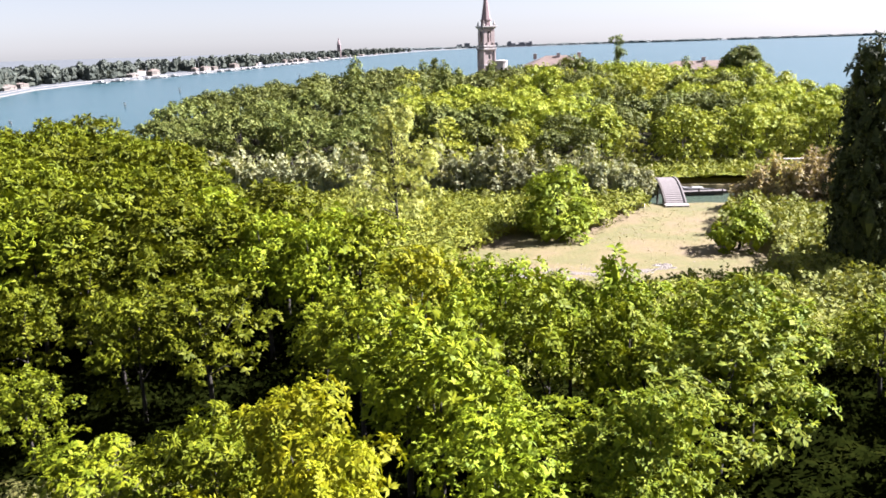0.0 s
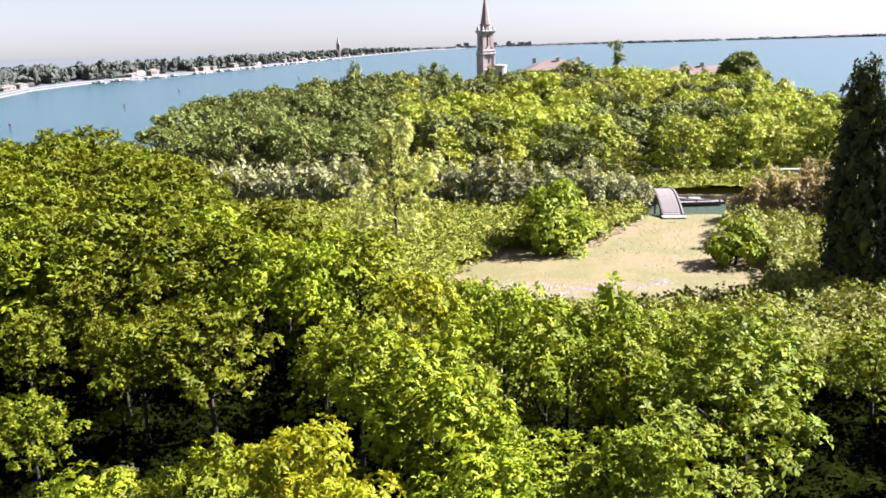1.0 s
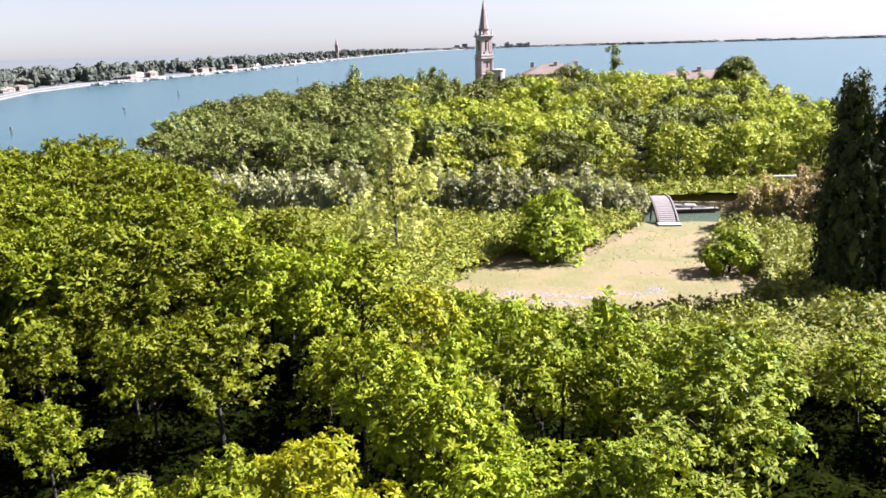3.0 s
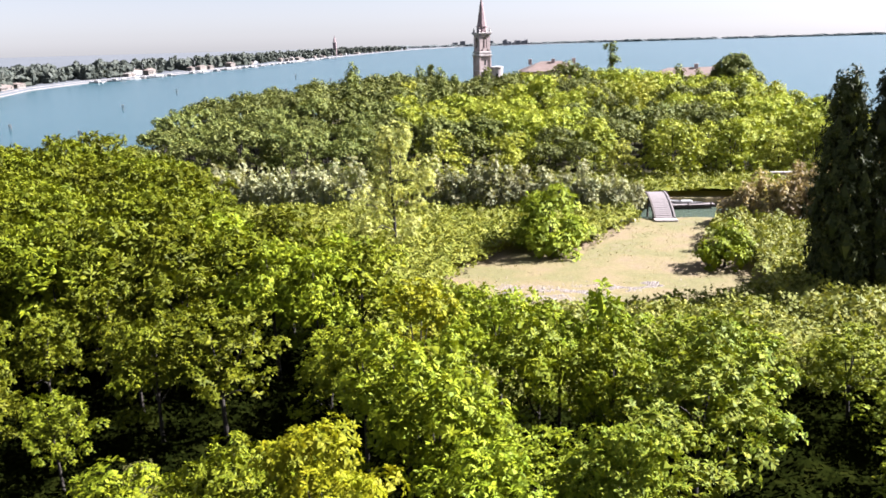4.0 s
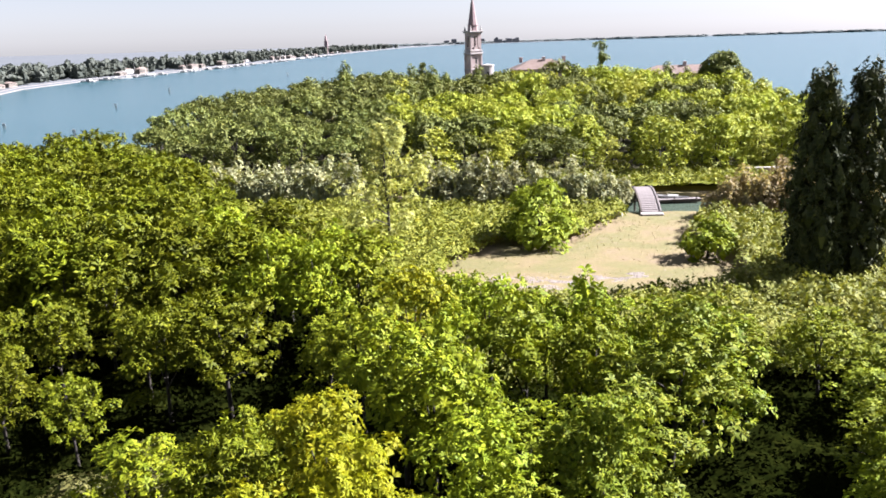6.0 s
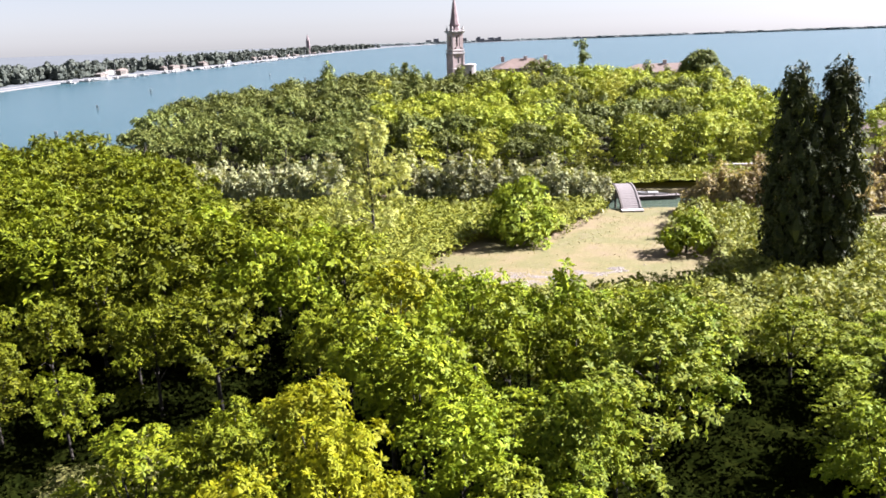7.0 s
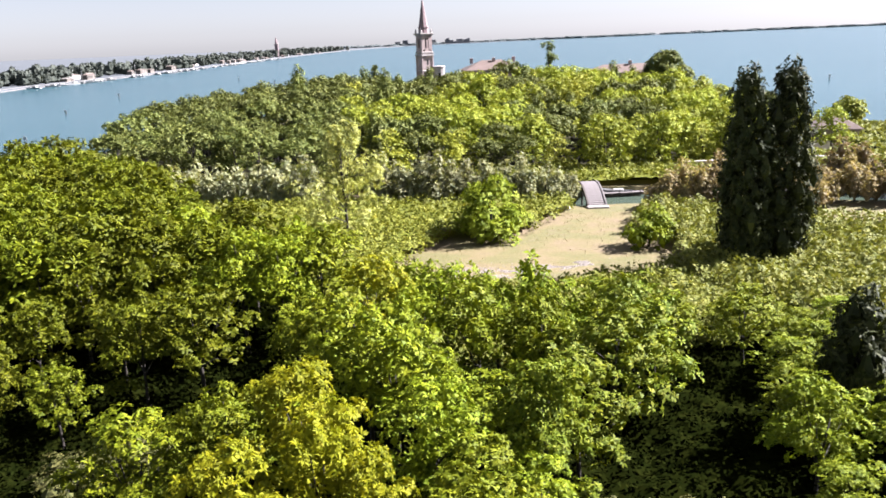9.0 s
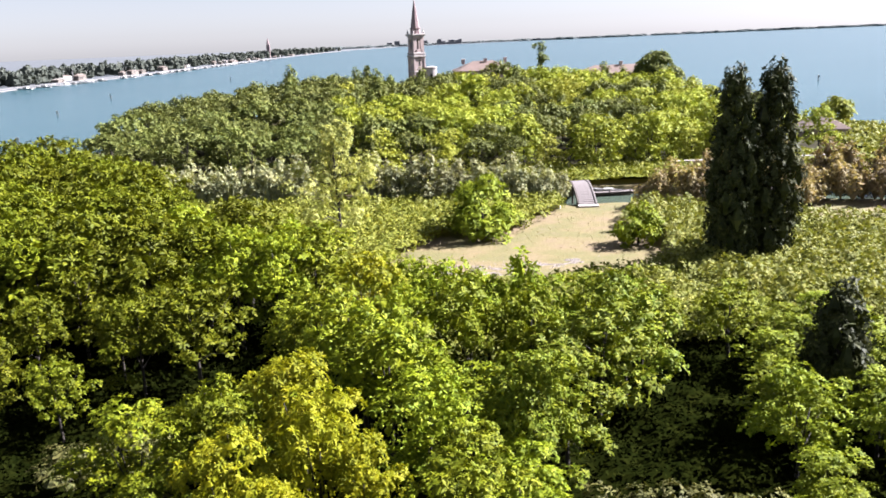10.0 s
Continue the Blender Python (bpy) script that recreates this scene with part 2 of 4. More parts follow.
def frond_arrays(rng, pos, axis, size, slim=0.15, lift=0.35, droop=0.22):
    """Slender leaves that fan out from points along tuft axes and droop at their tips, one quad each."""
    n = len(pos)
    axis = axis / np.maximum(np.linalg.norm(axis, axis=1, keepdims=True), 1e-6)
    u = np.cross(axis, rng.normal(size=(n, 3)))
    u /= np.maximum(np.linalg.norm(u, axis=1, keepdims=True), 1e-6)
    th = (lift + rng.uniform(-0.3, 0.3, n))[:, None]
    way, s = np.cos(th) * u + np.sin(th) * axis, size[:, None]
    side = np.cross(way, axis)
    side /= np.maximum(np.linalg.norm(side, axis=1, keepdims=True), 1e-6)
    v = np.empty((n, 4, 3))
    v[:, 0] = pos
    v[:, 1] = pos + way * s * 0.55 + side * s * slim
    v[:, 2] = pos + way * s - axis * s * droop
    v[:, 3] = pos + way * s * 0.55 - side * s * slim
    return v.reshape(-1, 3)


def leaf_mesh(name, verts, mat):
    n = len(verts) // 4
    me = bpy.data.meshes.new(name)
    me.vertices.add(4 * n)
    me.vertices.foreach_set("co", verts.astype(np.float32).ravel())
    me.loops.add(4 * n)
    me.loops.foreach_set("vertex_index", np.arange(4 * n, dtype=np.int32))
    me.polygons.add(n)
    me.polygons.foreach_set("loop_start", np.arange(0, 4 * n, 4, dtype=np.int32))
    me.materials.append(mat)
    me.update(calc_edges=True)
    return me


def cores(lobes, scale, na=4, nb=6):
    """The dense heart of each lobe: a lumpy closed shell, four-sided faces."""
    out = []
    for c, r in lobes:
        rows = []
        for a in range(na + 1):
            th = math.pi * (0.06 + 0.88 * a / na)
            row = []
            for b in range(nb):
                ph = 2 * math.pi * b / nb
                d = Vector((math.sin(th) * math.cos(ph), math.sin(th) * math.sin(ph), math.cos(th)))
                k = scale * (1 + 0.35 * noise.noise(Vector(c) + d * 1.7))
                row.append((c[0] + d.x * r[0] * k, c[1] + d.y * r[1] * k, c[2] + d.z * r[2] * k))
            rows.append(row)
        for a in range(na):
            for b in range(nb):
                out += [rows[a][b], rows[a + 1][b], rows[a + 1][(b + 1) % nb], rows[a][(b + 1) % nb]]
    return np.array(out)


def lobes_to_leaves(rng, lobes, per_area, size, slim=0.15, up=0.5, low=-0.1, inner=0.1, fronds=7, core=0.5, lift=0.33):
    """Tufts of slender leaves over the lumpy upper shell of each lobe (centre, radii), round a dense heart. per_area: tufts a square metre."""
    out = [cores([((c[0], c[1], c[2] - 0.3 * r[2]), r) for c, r in lobes], core, 2, 5)] if core else []
    for c, r in lobes:
        c, r = np.array(c), np.array(r)
        mean = r.mean()
        area = 2 * math.pi * (1 - low) * ((r[0] * r[1] + r[0] * r[2] + r[1] * r[2]) / 3)
        m = max(4, int(area * per_area))
        d = rng.normal(size=(m * 6 + 20, 3))
        d /= np.linalg.norm(d, axis=1, keepdims=True)
        d = d[d[:, 2] > low][:m]
        lump = np.array([1 + 0.3 * noise.noise(Vector(c) * 1.3 + Vector(q) * 2.1) for q in d])
        reach = lump * np.where(rng.random(len(d)) < inner, rng.uniform(0.6, 0.85, len(d)), rng.uniform(0.86, 1.06, len(d)))
        axis = d / r * mean + np.array((0, 0, up)) + rng.normal(size=d.shape) * 0.15
        k = np.repeat(np.arange(len(d)), fronds)
        n = len(k)
        pos = c + d[k] * r * reach[k][:, None] + rng.normal(size=(n, 3)) * size * 0.07
        big = rng.uniform(0.75, 1.25, len(d))[k] * rng.uniform(0.8, 1.2, n)
        out.append(frond_arrays(rng, pos, axis[k], size * big, slim, lift))
    return np.concatenate(out)


def trunk_mesh(rng, name, height, radius, lobes, limbs=7, fork=0.35):
    """A trunk that wanders a little, with limbs that reach for the lobes."""
    verts, faces = [], []
    lean = rng.normal(size=2) * 0.05 * height
    path = [Vector((lean[0] * q * q, lean[1] * q * q, height * q)) for q in (-0.03, 0.12, 0.35, 0.6, 0.85)]
    tube(verts, faces, path, [radius * k for k in (1.35, 1.0, 0.8, 0.5, 0.22)], 7)
    pick = rng.permutation(len(lobes))[:limbs]
    for i in pick:
        end = Vector(lobes[i][0])
        q = min(max(fork + rng.uniform(-0.1, 0.3), 0.1), 0.8)
        a = Vector((lean[0] * q * q, lean[1] * q * q, height * q))
        if end.z < a.z + 0.2:
            a.z = max(0.3, end.z - 0.8)
        mid = a.lerp(end, 0.5) + Vector((0, 0, 0.12 * (end - a).length))
        tube(verts, faces, [a, mid, end], [radius * 0.42, radius * 0.27, radius * 0.1], 5)
    return mesh_from(name, verts, faces, [BARK], True)


def plant(name, label, category, group, lobes, leaves_mat, rng, per_area, size, height, radius, limbs=7, slim=0.15, up=0.5, low=-0.1, inner=0.1, fronds=7, fork=0.35, core=0.5, lift=0.33):
    thing = tagged(new(name), label, category, group)
    mesh_part("trunk", trunk_mesh(rng, name + "_trunk", height, radius, lobes, limbs, fork), thing)
    mesh_part("crown", leaf_mesh(name + "_crown", lobes_to_leaves(rng, lobes, per_area, size, slim, up, low, inner, fronds, core, lift), leaves_mat), thing)
    return thing


def set_out(protos, places, rng, used):
    """Stands prototypes, then their copies, at (x, y, z, scale, stretch)."""
    for x, y, z, s, k, i in places:
        m = Matrix.LocRotScale((x, y, z), Euler((0, 0, rng.uniform(0, 2 * math.pi))), (s, s, s * k))
        ob = protos[i]
        if ob.name in used:
            copy_thing(ob, m)
        else:
            used.add(ob.name)
            ob.matrix_basis = m


# ---- the setting: lagoon, islands, canal ----
def sheet(name, outline, z, mat, label, category, depth=2.2, slope=1.2):
    """A low island: flat top with sloping banks that go under the water."""
    n = len(outline)
    c = Vector((sum(p[0] for p in outline) / n, sum(p[1] for p in outline) / n))
    top = [(x, y, z) for x, y in outline]
    low = [(*(Vector(p) + (Vector(p) - c).normalized() * slope), z - depth) for p in outline]
    faces = [tuple(range(n))] + [(i, i + n, (i + 1) % n + n, (i + 1) % n) for i in range(n)]
    ob = new(name, mesh_from(name, top + low, faces, [mat]))
    return tagged(ob, label, category, kind="structure")


def smooth_outline(points, steps=6):
    out = []
    n = len(points)
    for i in range(n):
        p0, p1, p2, p3 = (Vector(points[(i + k - 1) % n]) for k in range(4))
        for s in range(steps):
            t = s / steps
            q = 0.5 * (2 * p1 + (p2 - p0) * t + (2 * p0 - 5 * p1 + 4 * p2 - p3) * t * t + (3 * p1 - p0 - 3 * p2 + p3) * t ** 3)
            out.append((q.x + 0.5 * noise.noise((q.x * 0.3, q.y * 0.3, 0)), q.y + 0.5 * noise.noise((q.x * 0.3, q.y * 0.3, 9))))
    return out


WATER_Z = -1.0
lagoon = tagged(new("water", mesh_from("water", [(-4900, -4900, WATER_Z), (4900, -4900, WATER_Z), (4900, 4900, WATER_Z), (-4900, 4900, WATER_Z)], [(0, 1, 2, 3)], [LAGOON])),
                "turquoise lagoon water reaching the far shores", "water", kind="structure")
NEAR_ISLAND = [(-62, -45), (-66, 30), (-60, 80), (-52, 100), (-36, 106), (-12, 102), (6, 99), (18, 97), (27, 95.2), (33, 94.6), (42, 92.5), (58, 90), (74, 80), (84, 50), (80, -10), (60, -48)]
FAR_ISLAND = [(-56, 120), (-24, 114), (0, 111), (20, 109), (30, 108), (40, 106.5), (56, 104), (76, 98), (98, 103), (114, 124), (111, 156), (104, 178), (97, 215), (97, 262), (70, 296), (20, 300), (-14, 270), (-30, 240), (-50, 216), (-60, 184), (-62, 145)]
sheet("ground", smooth_outline(NEAR_ISLAND), 0.0, GROUND, "dry straw-coloured meadow ground of the near islet", "ground")
sheet("ground_far", smooth_outline(FAR_ISLAND), 0.0, GROUND, "overgrown ground of the wooded island beyond the canal", "ground")
sheet("ground_leaf_litter", smooth_outline([(38 + (x - 38) * 0.93, 190 + (y - 190) * 0.93) for x, y in FAR_ISLAND]), 0.03, FOREST_FLOOR, "leaf litter darkened to stand for shade beneath the trees of the wooded island", "ground", 0.03, 0.1)
canal = tagged(new("water_canal", mesh_from("water_canal", [(20, 90, WATER_Z + 0.02), (70, 84, WATER_Z + 0.02), (72, 104, WATER_Z + 0.02), (20, 114, WATER_Z + 0.02)], [(0, 1, 2, 3)], [CANAL])),
               "murky green canal water under the footbridge", "water", kind="structure")

# ---- footbridge over the canal ----
def footbridge():
    """A humped timber bridge that runs from the clearing across the canal."""
    thing = tagged(new("footbridge"), "humped weathered timber footbridge with low parapets over the canal", "bridge")
    span, width, rise, n = 13.5, 2.3, 1.75, 34
    zs = [0.25 + rise * math.sin(math.pi * k / n) ** 0.9 if 0 < k < n else 0.25 for k in range(n + 1)]
    plank = bmesh.new()
    block(plank, -width / 2, width / 2, -0.185, 0.185, -0.045, 0.045, 0.012)
    me = bpy.data.meshes.new("plank")
    plank.to_mesh(me)
    plank.free()
    me.materials.append(BRIDGE_WOOD)
    for k in range(n):
        a, b = Vector((0, span * k / n, zs[k])), Vector((0, span * (k + 1) / n, zs[k + 1]))
        ob = mesh_part("plank", me, thing)
        ob.matrix_basis = pose(0, (a.y + b.y) / 2, (a.z + b.z) / 2, math.degrees(math.atan2(b.z - a.z, b.y - a.y)))
    for side in (-1, 1):
        bm = bmesh.new()
        for k in range(n):
            a, b = Vector((side * width / 2, span * k / n, zs[k])), Vector((side * width / 2, span * (k + 1) / n, zs[k + 1]))
            q = pose(a.x, (a.y + b.y) / 2, (a.z + b.z) / 2 - 0.05, math.degrees(math.atan2(b.z - a.z, b.y - a.y)))
            block(bm, -0.09, 0.09, -0.24, 0.24, -0.32, 0.20, 0, q)
        # Right beam matches the deck, left beam takes the darker colour.
        part("side_beam", bm, BRIDGE_WOOD if side > 0 else DARK_TIMBER, thing, "timber side beam, the left one darker than the right")
    for k in (6, 17, 28):
        for side in (-1, 1):
            bm = bmesh.new()
            rings(bm, ((0.14, -2.3 - zs[k]), (0.13, -0.1)), 8)
            ob = part("pile", bm, DARK_TIMBER, thing)
            ob.location = (side * 0.95, span * k / n, zs[k])
    for y, w in ((-0.55, 2.7), (span + 0.5, 2.7)):
        bm = bmesh.new()
        block(bm, -w / 2, w / 2, y - 0.6, y + 0.6, -1.4, 0.24, 0.05)
        part("abutment", bm, STONE, thing, "pale stone abutment")
    thing.matrix_basis = pose(29.0, 93.6, 0, 0, 0, -5)


footbridge()


def moored_boat(name, label, length, m, awning):
    thing = tagged(new(name), label, "boat", "boats")
    verts, faces = [], []
    n = 12
    for k in range(n + 1):
        q = k / n
        w = 0.17 * length * (math.sin(math.pi * min(0.5, 0.16 + q * 0.42)) * (1 - max(0, q - 0.55) ** 2 * 4.6))
        w = max(w, 0.02)
        keel = -0.35 + 0.25 * max(0, q - 0.7)
        top = 0.45 + 0.35 * q * q
        verts += [(-w, length * (q - 0.5), top), (-w * 0.7, length * (q - 0.5), keel), (w * 0.7, length * (q - 0.5), keel), (w, length * (q - 0.5), top), (w * 0.85, length * (q - 0.5), top - 0.3), (-w * 0.85, length * (q - 0.5), top - 0.3)]
    for k in range(n):
        for i in range(6):
            a, b = 6 * k + i, 6 * k + (i + 1) % 6
            faces.append((a, b, b + 6, a + 6))
    faces += [tuple(range(6)), tuple(6 * n + i for i in range(6))]
    mesh_part("hull", mesh_from("hull", verts, faces, [WHITEWASH]), thing)
    bm = bmesh.new()
    block(bm, -0.09 * length, 0.09 * length, -0.2 * length, 0.12 * length, 0.2, 0.2 + awning, 0.08)
    part("cabin", bm, WHITEWASH, thing)
    thing.matrix_basis = m
    return thing


boat = moored_boat("boat", "small white boat moored at the canal bank", 4.6, pose(35.0, 106.2, WATER_Z + 0.2, 0, 0, 80), 0.5)
moored_boat("dinghy", "small white dinghy drawn up on the grassy bank", 2.8, pose(24.0, 93.4, 0.35, 0, 0, 65), 0.12)
bm = bmesh.new()
for k in range(14):
    block(bm, 31.6 + 0.5 * k, 32.06 + 0.5 * k, 104.6, 106.0, -0.52, -0.44)
jetty = tagged(new("jetty"), "low dark timber jetty along the canal bank", "jetty")
part("deck", bm, BRIDGE_WOOD, jetty)
for x in (32, 35, 38):
    bm = bmesh.new()
    rings(bm, ((0.11, -2.4), (0.1, -0.1)), 8)
    ob = part("pile", bm, DARK_TIMBER, jetty)
    ob.location = (x, 104.7, 0)
bm = bmesh.new()
block(bm, 31.5, 38.7, 104.52, 104.6, -0.8, -0.42)
part("edge_beam", bm, DARK_TIMBER, jetty)


# ---- bell tower, ruined buildings ----
def arch_wall(bm, width, z0, z1, hole_w, hole_z0, hole_z1, thick, m):
    """One side of the belfry with a round-headed opening through it."""
    n, r = 10, hole_w / 2
    spring = hole_z1 - r
    inner = [(-r, hole_z0)] + [(-r * math.cos(math.pi * k / n), spring + r * math.sin(math.pi * k / n)) for k in range(n + 1)] + [(r, hole_z0)]
    outer = [(-width / 2, z0)] + [(-width / 2 + width * k / n, z1) for k in range(n + 1)] + [(width / 2, z0)]
    lay = []
    for y in (0, thick):
        lay.append(([bm.verts.new(m @ Vector((x, y, z))) for x, z in inner], [bm.verts.new(m @ Vector((x, y, z))) for x, z in outer]))
    for i, o in lay:
        for k in range(len(i) - 1):
            bm.faces.new((i[k], o[k], o[k + 1], i[k + 1]))
    for q in (0, 1):
        for k in range(len(inner) - 1):
            bm.faces.new((lay[0][q][k], lay[0][q][k + 1], lay[1][q][k + 1], lay[1][q][k]))
    block(bm, -r, r, 0.0, thick, z0, hole_z0, 0, m)


def bell_tower():
    thing = tagged(new("bell_tower"), "old pinkish brick bell tower with an octagonal spire", "tower")
    w = 3.5
    bm = bmesh.new()
    block(bm, -w / 2, w / 2, -w / 2, w / 2, -0.3, 18.2, 0.06)
    for sx in (-1, 1):
        for sy in (-1, 1):
            block(bm, sx * w / 2 - 0.2, sx * w / 2 + 0.2, sy * w / 2 - 0.2, sy * w / 2 + 0.2, 0, 16.8)
    part("shaft", bm, PLASTER, thing)
    for z, g, hgt in ((16.8, 0.42, 0.5), (17.6, 0.3, 0.5), (23.1, 0.5, 0.35), (22.75, 0.3, 0.35), (12.4, 0.28, 0.3)):
        bm = bmesh.new()
        block(bm, -w / 2 - g, w / 2 + g, -w / 2 - g, w / 2 + g, z, z + hgt, 0.06)
        part("cornice", bm, STONE, thing, "pale stone cornice")
    for k in range(4):
        bm = bmesh.new()
        arch_wall(bm, w if k % 2 == 0 else w - 1.0, 18.1, 22.8, 1.25, 19.0, 22.1, 0.5, pose(0, 0, 0, 0, 0, 90 * k) @ pose(0, -w / 2, 0))
        part("belfry_wall", bm, PLASTER, thing)
    bm = bmesh.new()
    block(bm, -1.2, 1.2, -1.2, 1.2, 18.15, 18.4)
    block(bm, -0.35, 0.35, -0.35, 0.35, 18.4, 22.8)
    part("belfry_core", bm, DARK_VOID, thing, "dark belfry inside")
    for sx in (-1, 1):
        for sy in (-1, 1):
            bm = bmesh.new()
            rings(bm, ((0.26, 23.45), (0.26, 23.9), (0.32, 23.95), (0.14, 24.3), (0.02, 25.0)), 8)
            ob = part("pinnacle", bm, STONE, thing)
            ob.location = (sx * 1.7, sy * 1.7, 0)
    bm = bmesh.new()
    rings(bm, ((1.5, 23.4), (1.45, 24.9), (1.65, 25.0), (1.65, 25.2)), 8, math.pi / 8)
    part("drum", bm, SPIRE, thing)
    bm = bmesh.new()
    rings(bm, ((1.38, 25.2), (1.12, 26.8), (0.8, 28.9), (0.5, 31.0), (0.16, 32.8), (0.1, 33.0)), 8, math.pi / 8)
    part("spire", bm, SPIRE, thing)
    bm = bmesh.new()
    rings(bm, ((0.1, 32.9), (0.2, 33.1), (0.2, 33.3), (0.03, 33.5), (0.03, 34.0)), 8)
    part("finial", bm, STONE, thing)
    for z in (10.2, 14.2):
        bm = bmesh.new()
        block(bm, -0.3, 0.3, -w / 2 - 0.02, -w / 2 + 0.05, z, z + 1.5)
        part("slit_window", bm, DARK_VOID, thing, "dark narrow window")
    thing.matrix_basis = pose(16.5, 250, 0, 0, 0, 26)


bell_tower()
bm = bmesh.new()
rings(bm, ((1.75, -0.3), (1.75, 13.3), (1.9, 13.35), (1.9, 13.7), (1.7, 13.75), (0.3, 13.95)), 14)
apse = tagged(new("round_turret"), "whitish plastered round turret beside the bell tower", "turret")
part("turret_wall", bm, STONE, apse)
bm = bmesh.new()
block(bm, -0.35, 0.35, -1.82, -1.7, 10.4, 11.8)
part("slit_window", bm, DARK_VOID, apse, "dark narrow window")
apse.location = (20.6, 248.4, 0)


def hip_house(name, label, group, w, d, eaves, ridge, m, wall, roof, chimneys, floors=2, bays=6, over=0.5):
    """A plain house with a hipped roof, window openings in rows, chimneys."""
    thing = tagged(new(name), label, "building", group)
    bm = bmesh.new()
    block(bm, -w / 2, w / 2, -d / 2, d / 2, -0.3, eaves)
    body = part("wall", bm, wall, thing)
    bm = bmesh.new()
    x, y, k = w / 2 + over, d / 2 + over, max(w / 2 - d / 2, 0.2)
    vs = [bm.verts.new(p) for p in ((-x, -y, eaves), (x, -y, eaves), (x, y, eaves), (-x, y, eaves), (-k, 0, ridge), (k, 0, ridge))]
    for f in ((0, 1, 5, 4), (1, 2, 5), (2, 3, 4, 5), (3, 0, 4), (3, 2, 1, 0)):
        bm.faces.new([vs[i] for i in f])
    top = part("roof", bm, roof, thing)
    for cx, cy in chimneys:
        bm = bmesh.new()
        base = eaves + (ridge - eaves) * max(0.0, 1 - abs(cy) / (d / 2)) - 0.5
        block(bm, cx - 0.5, cx + 0.5, cy - 0.4, cy + 0.4, base, base + 1.7, 0.03)
        block(bm, cx - 0.65, cx + 0.65, cy - 0.55, cy + 0.55, base + 1.45, base + 1.62, 0.03)
        part("chimney", bm, wall, top)
    h = eaves / floors
    for f in range(floors):
        for b in range(bays):
            cx = -w / 2 + w * (b + 0.5) / bays
            bm = bmesh.new()
            block(bm, cx - 0.45, cx + 0.45, -d / 2 - 0.03, -d / 2 + 0.1, h * f + h * 0.3, h * f + h * 0.8)
            part("window", bm, DARK_VOID, thing)
    thing.matrix_basis = m
    return thing


hip_house("ruined_hospital", "long derelict hospital building with a worn red tile roof", "", 18.5, 12, 11.4, 14.3, pose(39.5, 272, 0, 0, 0, 4), PLASTER, ROOF_TILE, ((-6.5, 1), (0.5, -1), (7.5, 1)), 3, 8)
hip_house("low_ruin", "long low derelict wing with a faded pink tile roof", "", 24, 11, 9.6, 11.9, pose(78, 252, 0, 0, 0, -6), PLASTER, ROOF_TILE, ((1.5, -0.5),), 2, 9)
hip_house("overgrown_shed", "overgrown brick shed with a sagging reddish tile roof", "", 9, 7, 1.9, 4.2, pose(89.5, 149, 0, 0, 0, -20), PLASTER, ROOF_TILE, (), 1, 3)

# a long low garden wall on the far bank
garden_wall = tagged(new("garden_wall"), "low pinkish brick wall with a pale coping on the far bank", "wall")
bm = bmesh.new()
block(bm, 0, 26, -0.25, 0.25, -0.3, 1.75, 0.03)
part("wall_body", bm, PLASTER, garden_wall)
for k in range(13):
    bm = bmesh.new()
    block(bm, 2 * k + 0.02, 2 * k + 1.98, -0.34, 0.34, 1.75, 1.9, 0.03)
    part("coping_stone", bm, STONE, garden_wall)
garden_wall.matrix_basis = pose(47.5, 115.5, 0, 0, 0, -4)


# ---- far shores ----
COAST = [(-330, 300), (-225, 449), (-244, 529), (-248, 629), (-238, 681), (-226, 796), (-212, 939), (-198, 1182), (-175, 1594), (-118, 2281), (-39, 2933), (120, 3500), (700, 3980), (1400, 4150), (2600, 4200), (4880, 4100)]


def coast_at(y):
    for (x0, y0), (x1, y1) in zip(COAST, COAST[1:]):
        if y0 <= y <= y1:
            return x0 + (x1 - x0) * (y - y0) / (y1 - y0)
    return COAST[0][0]


land_top = [(x, y, 0.4) for x, y in COAST] + [(4880, 4880, 0.4), (-4880, 4880, 0.4), (-4880, 300, 0.4)]
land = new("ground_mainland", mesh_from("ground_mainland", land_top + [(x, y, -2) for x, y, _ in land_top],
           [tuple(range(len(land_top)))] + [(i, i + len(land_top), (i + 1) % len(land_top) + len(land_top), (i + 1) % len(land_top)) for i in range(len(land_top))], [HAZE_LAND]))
tagged(land, "flat land on the far shore, coloured blue-grey to stand for haze", "ground", kind="structure")
strip, faces = [], []
for i, (x, y) in enumerate(COAST[:12]):
    k = 0.3 + 2.2 * min(1.0, y / 900)
    strip += [(x + k * 0.35, y - k * 0.2, -0.95), (x - k, y + k * 0.5, 0.65)]
    if i:
        faces.append((2 * i - 2, 2 * i, 2 * i + 1, 2 * i - 1))
tagged(new("shore", mesh_from("shore", strip, faces, [SAND])), "pale quay and sand strip along the far shore", "shore", kind="structure")


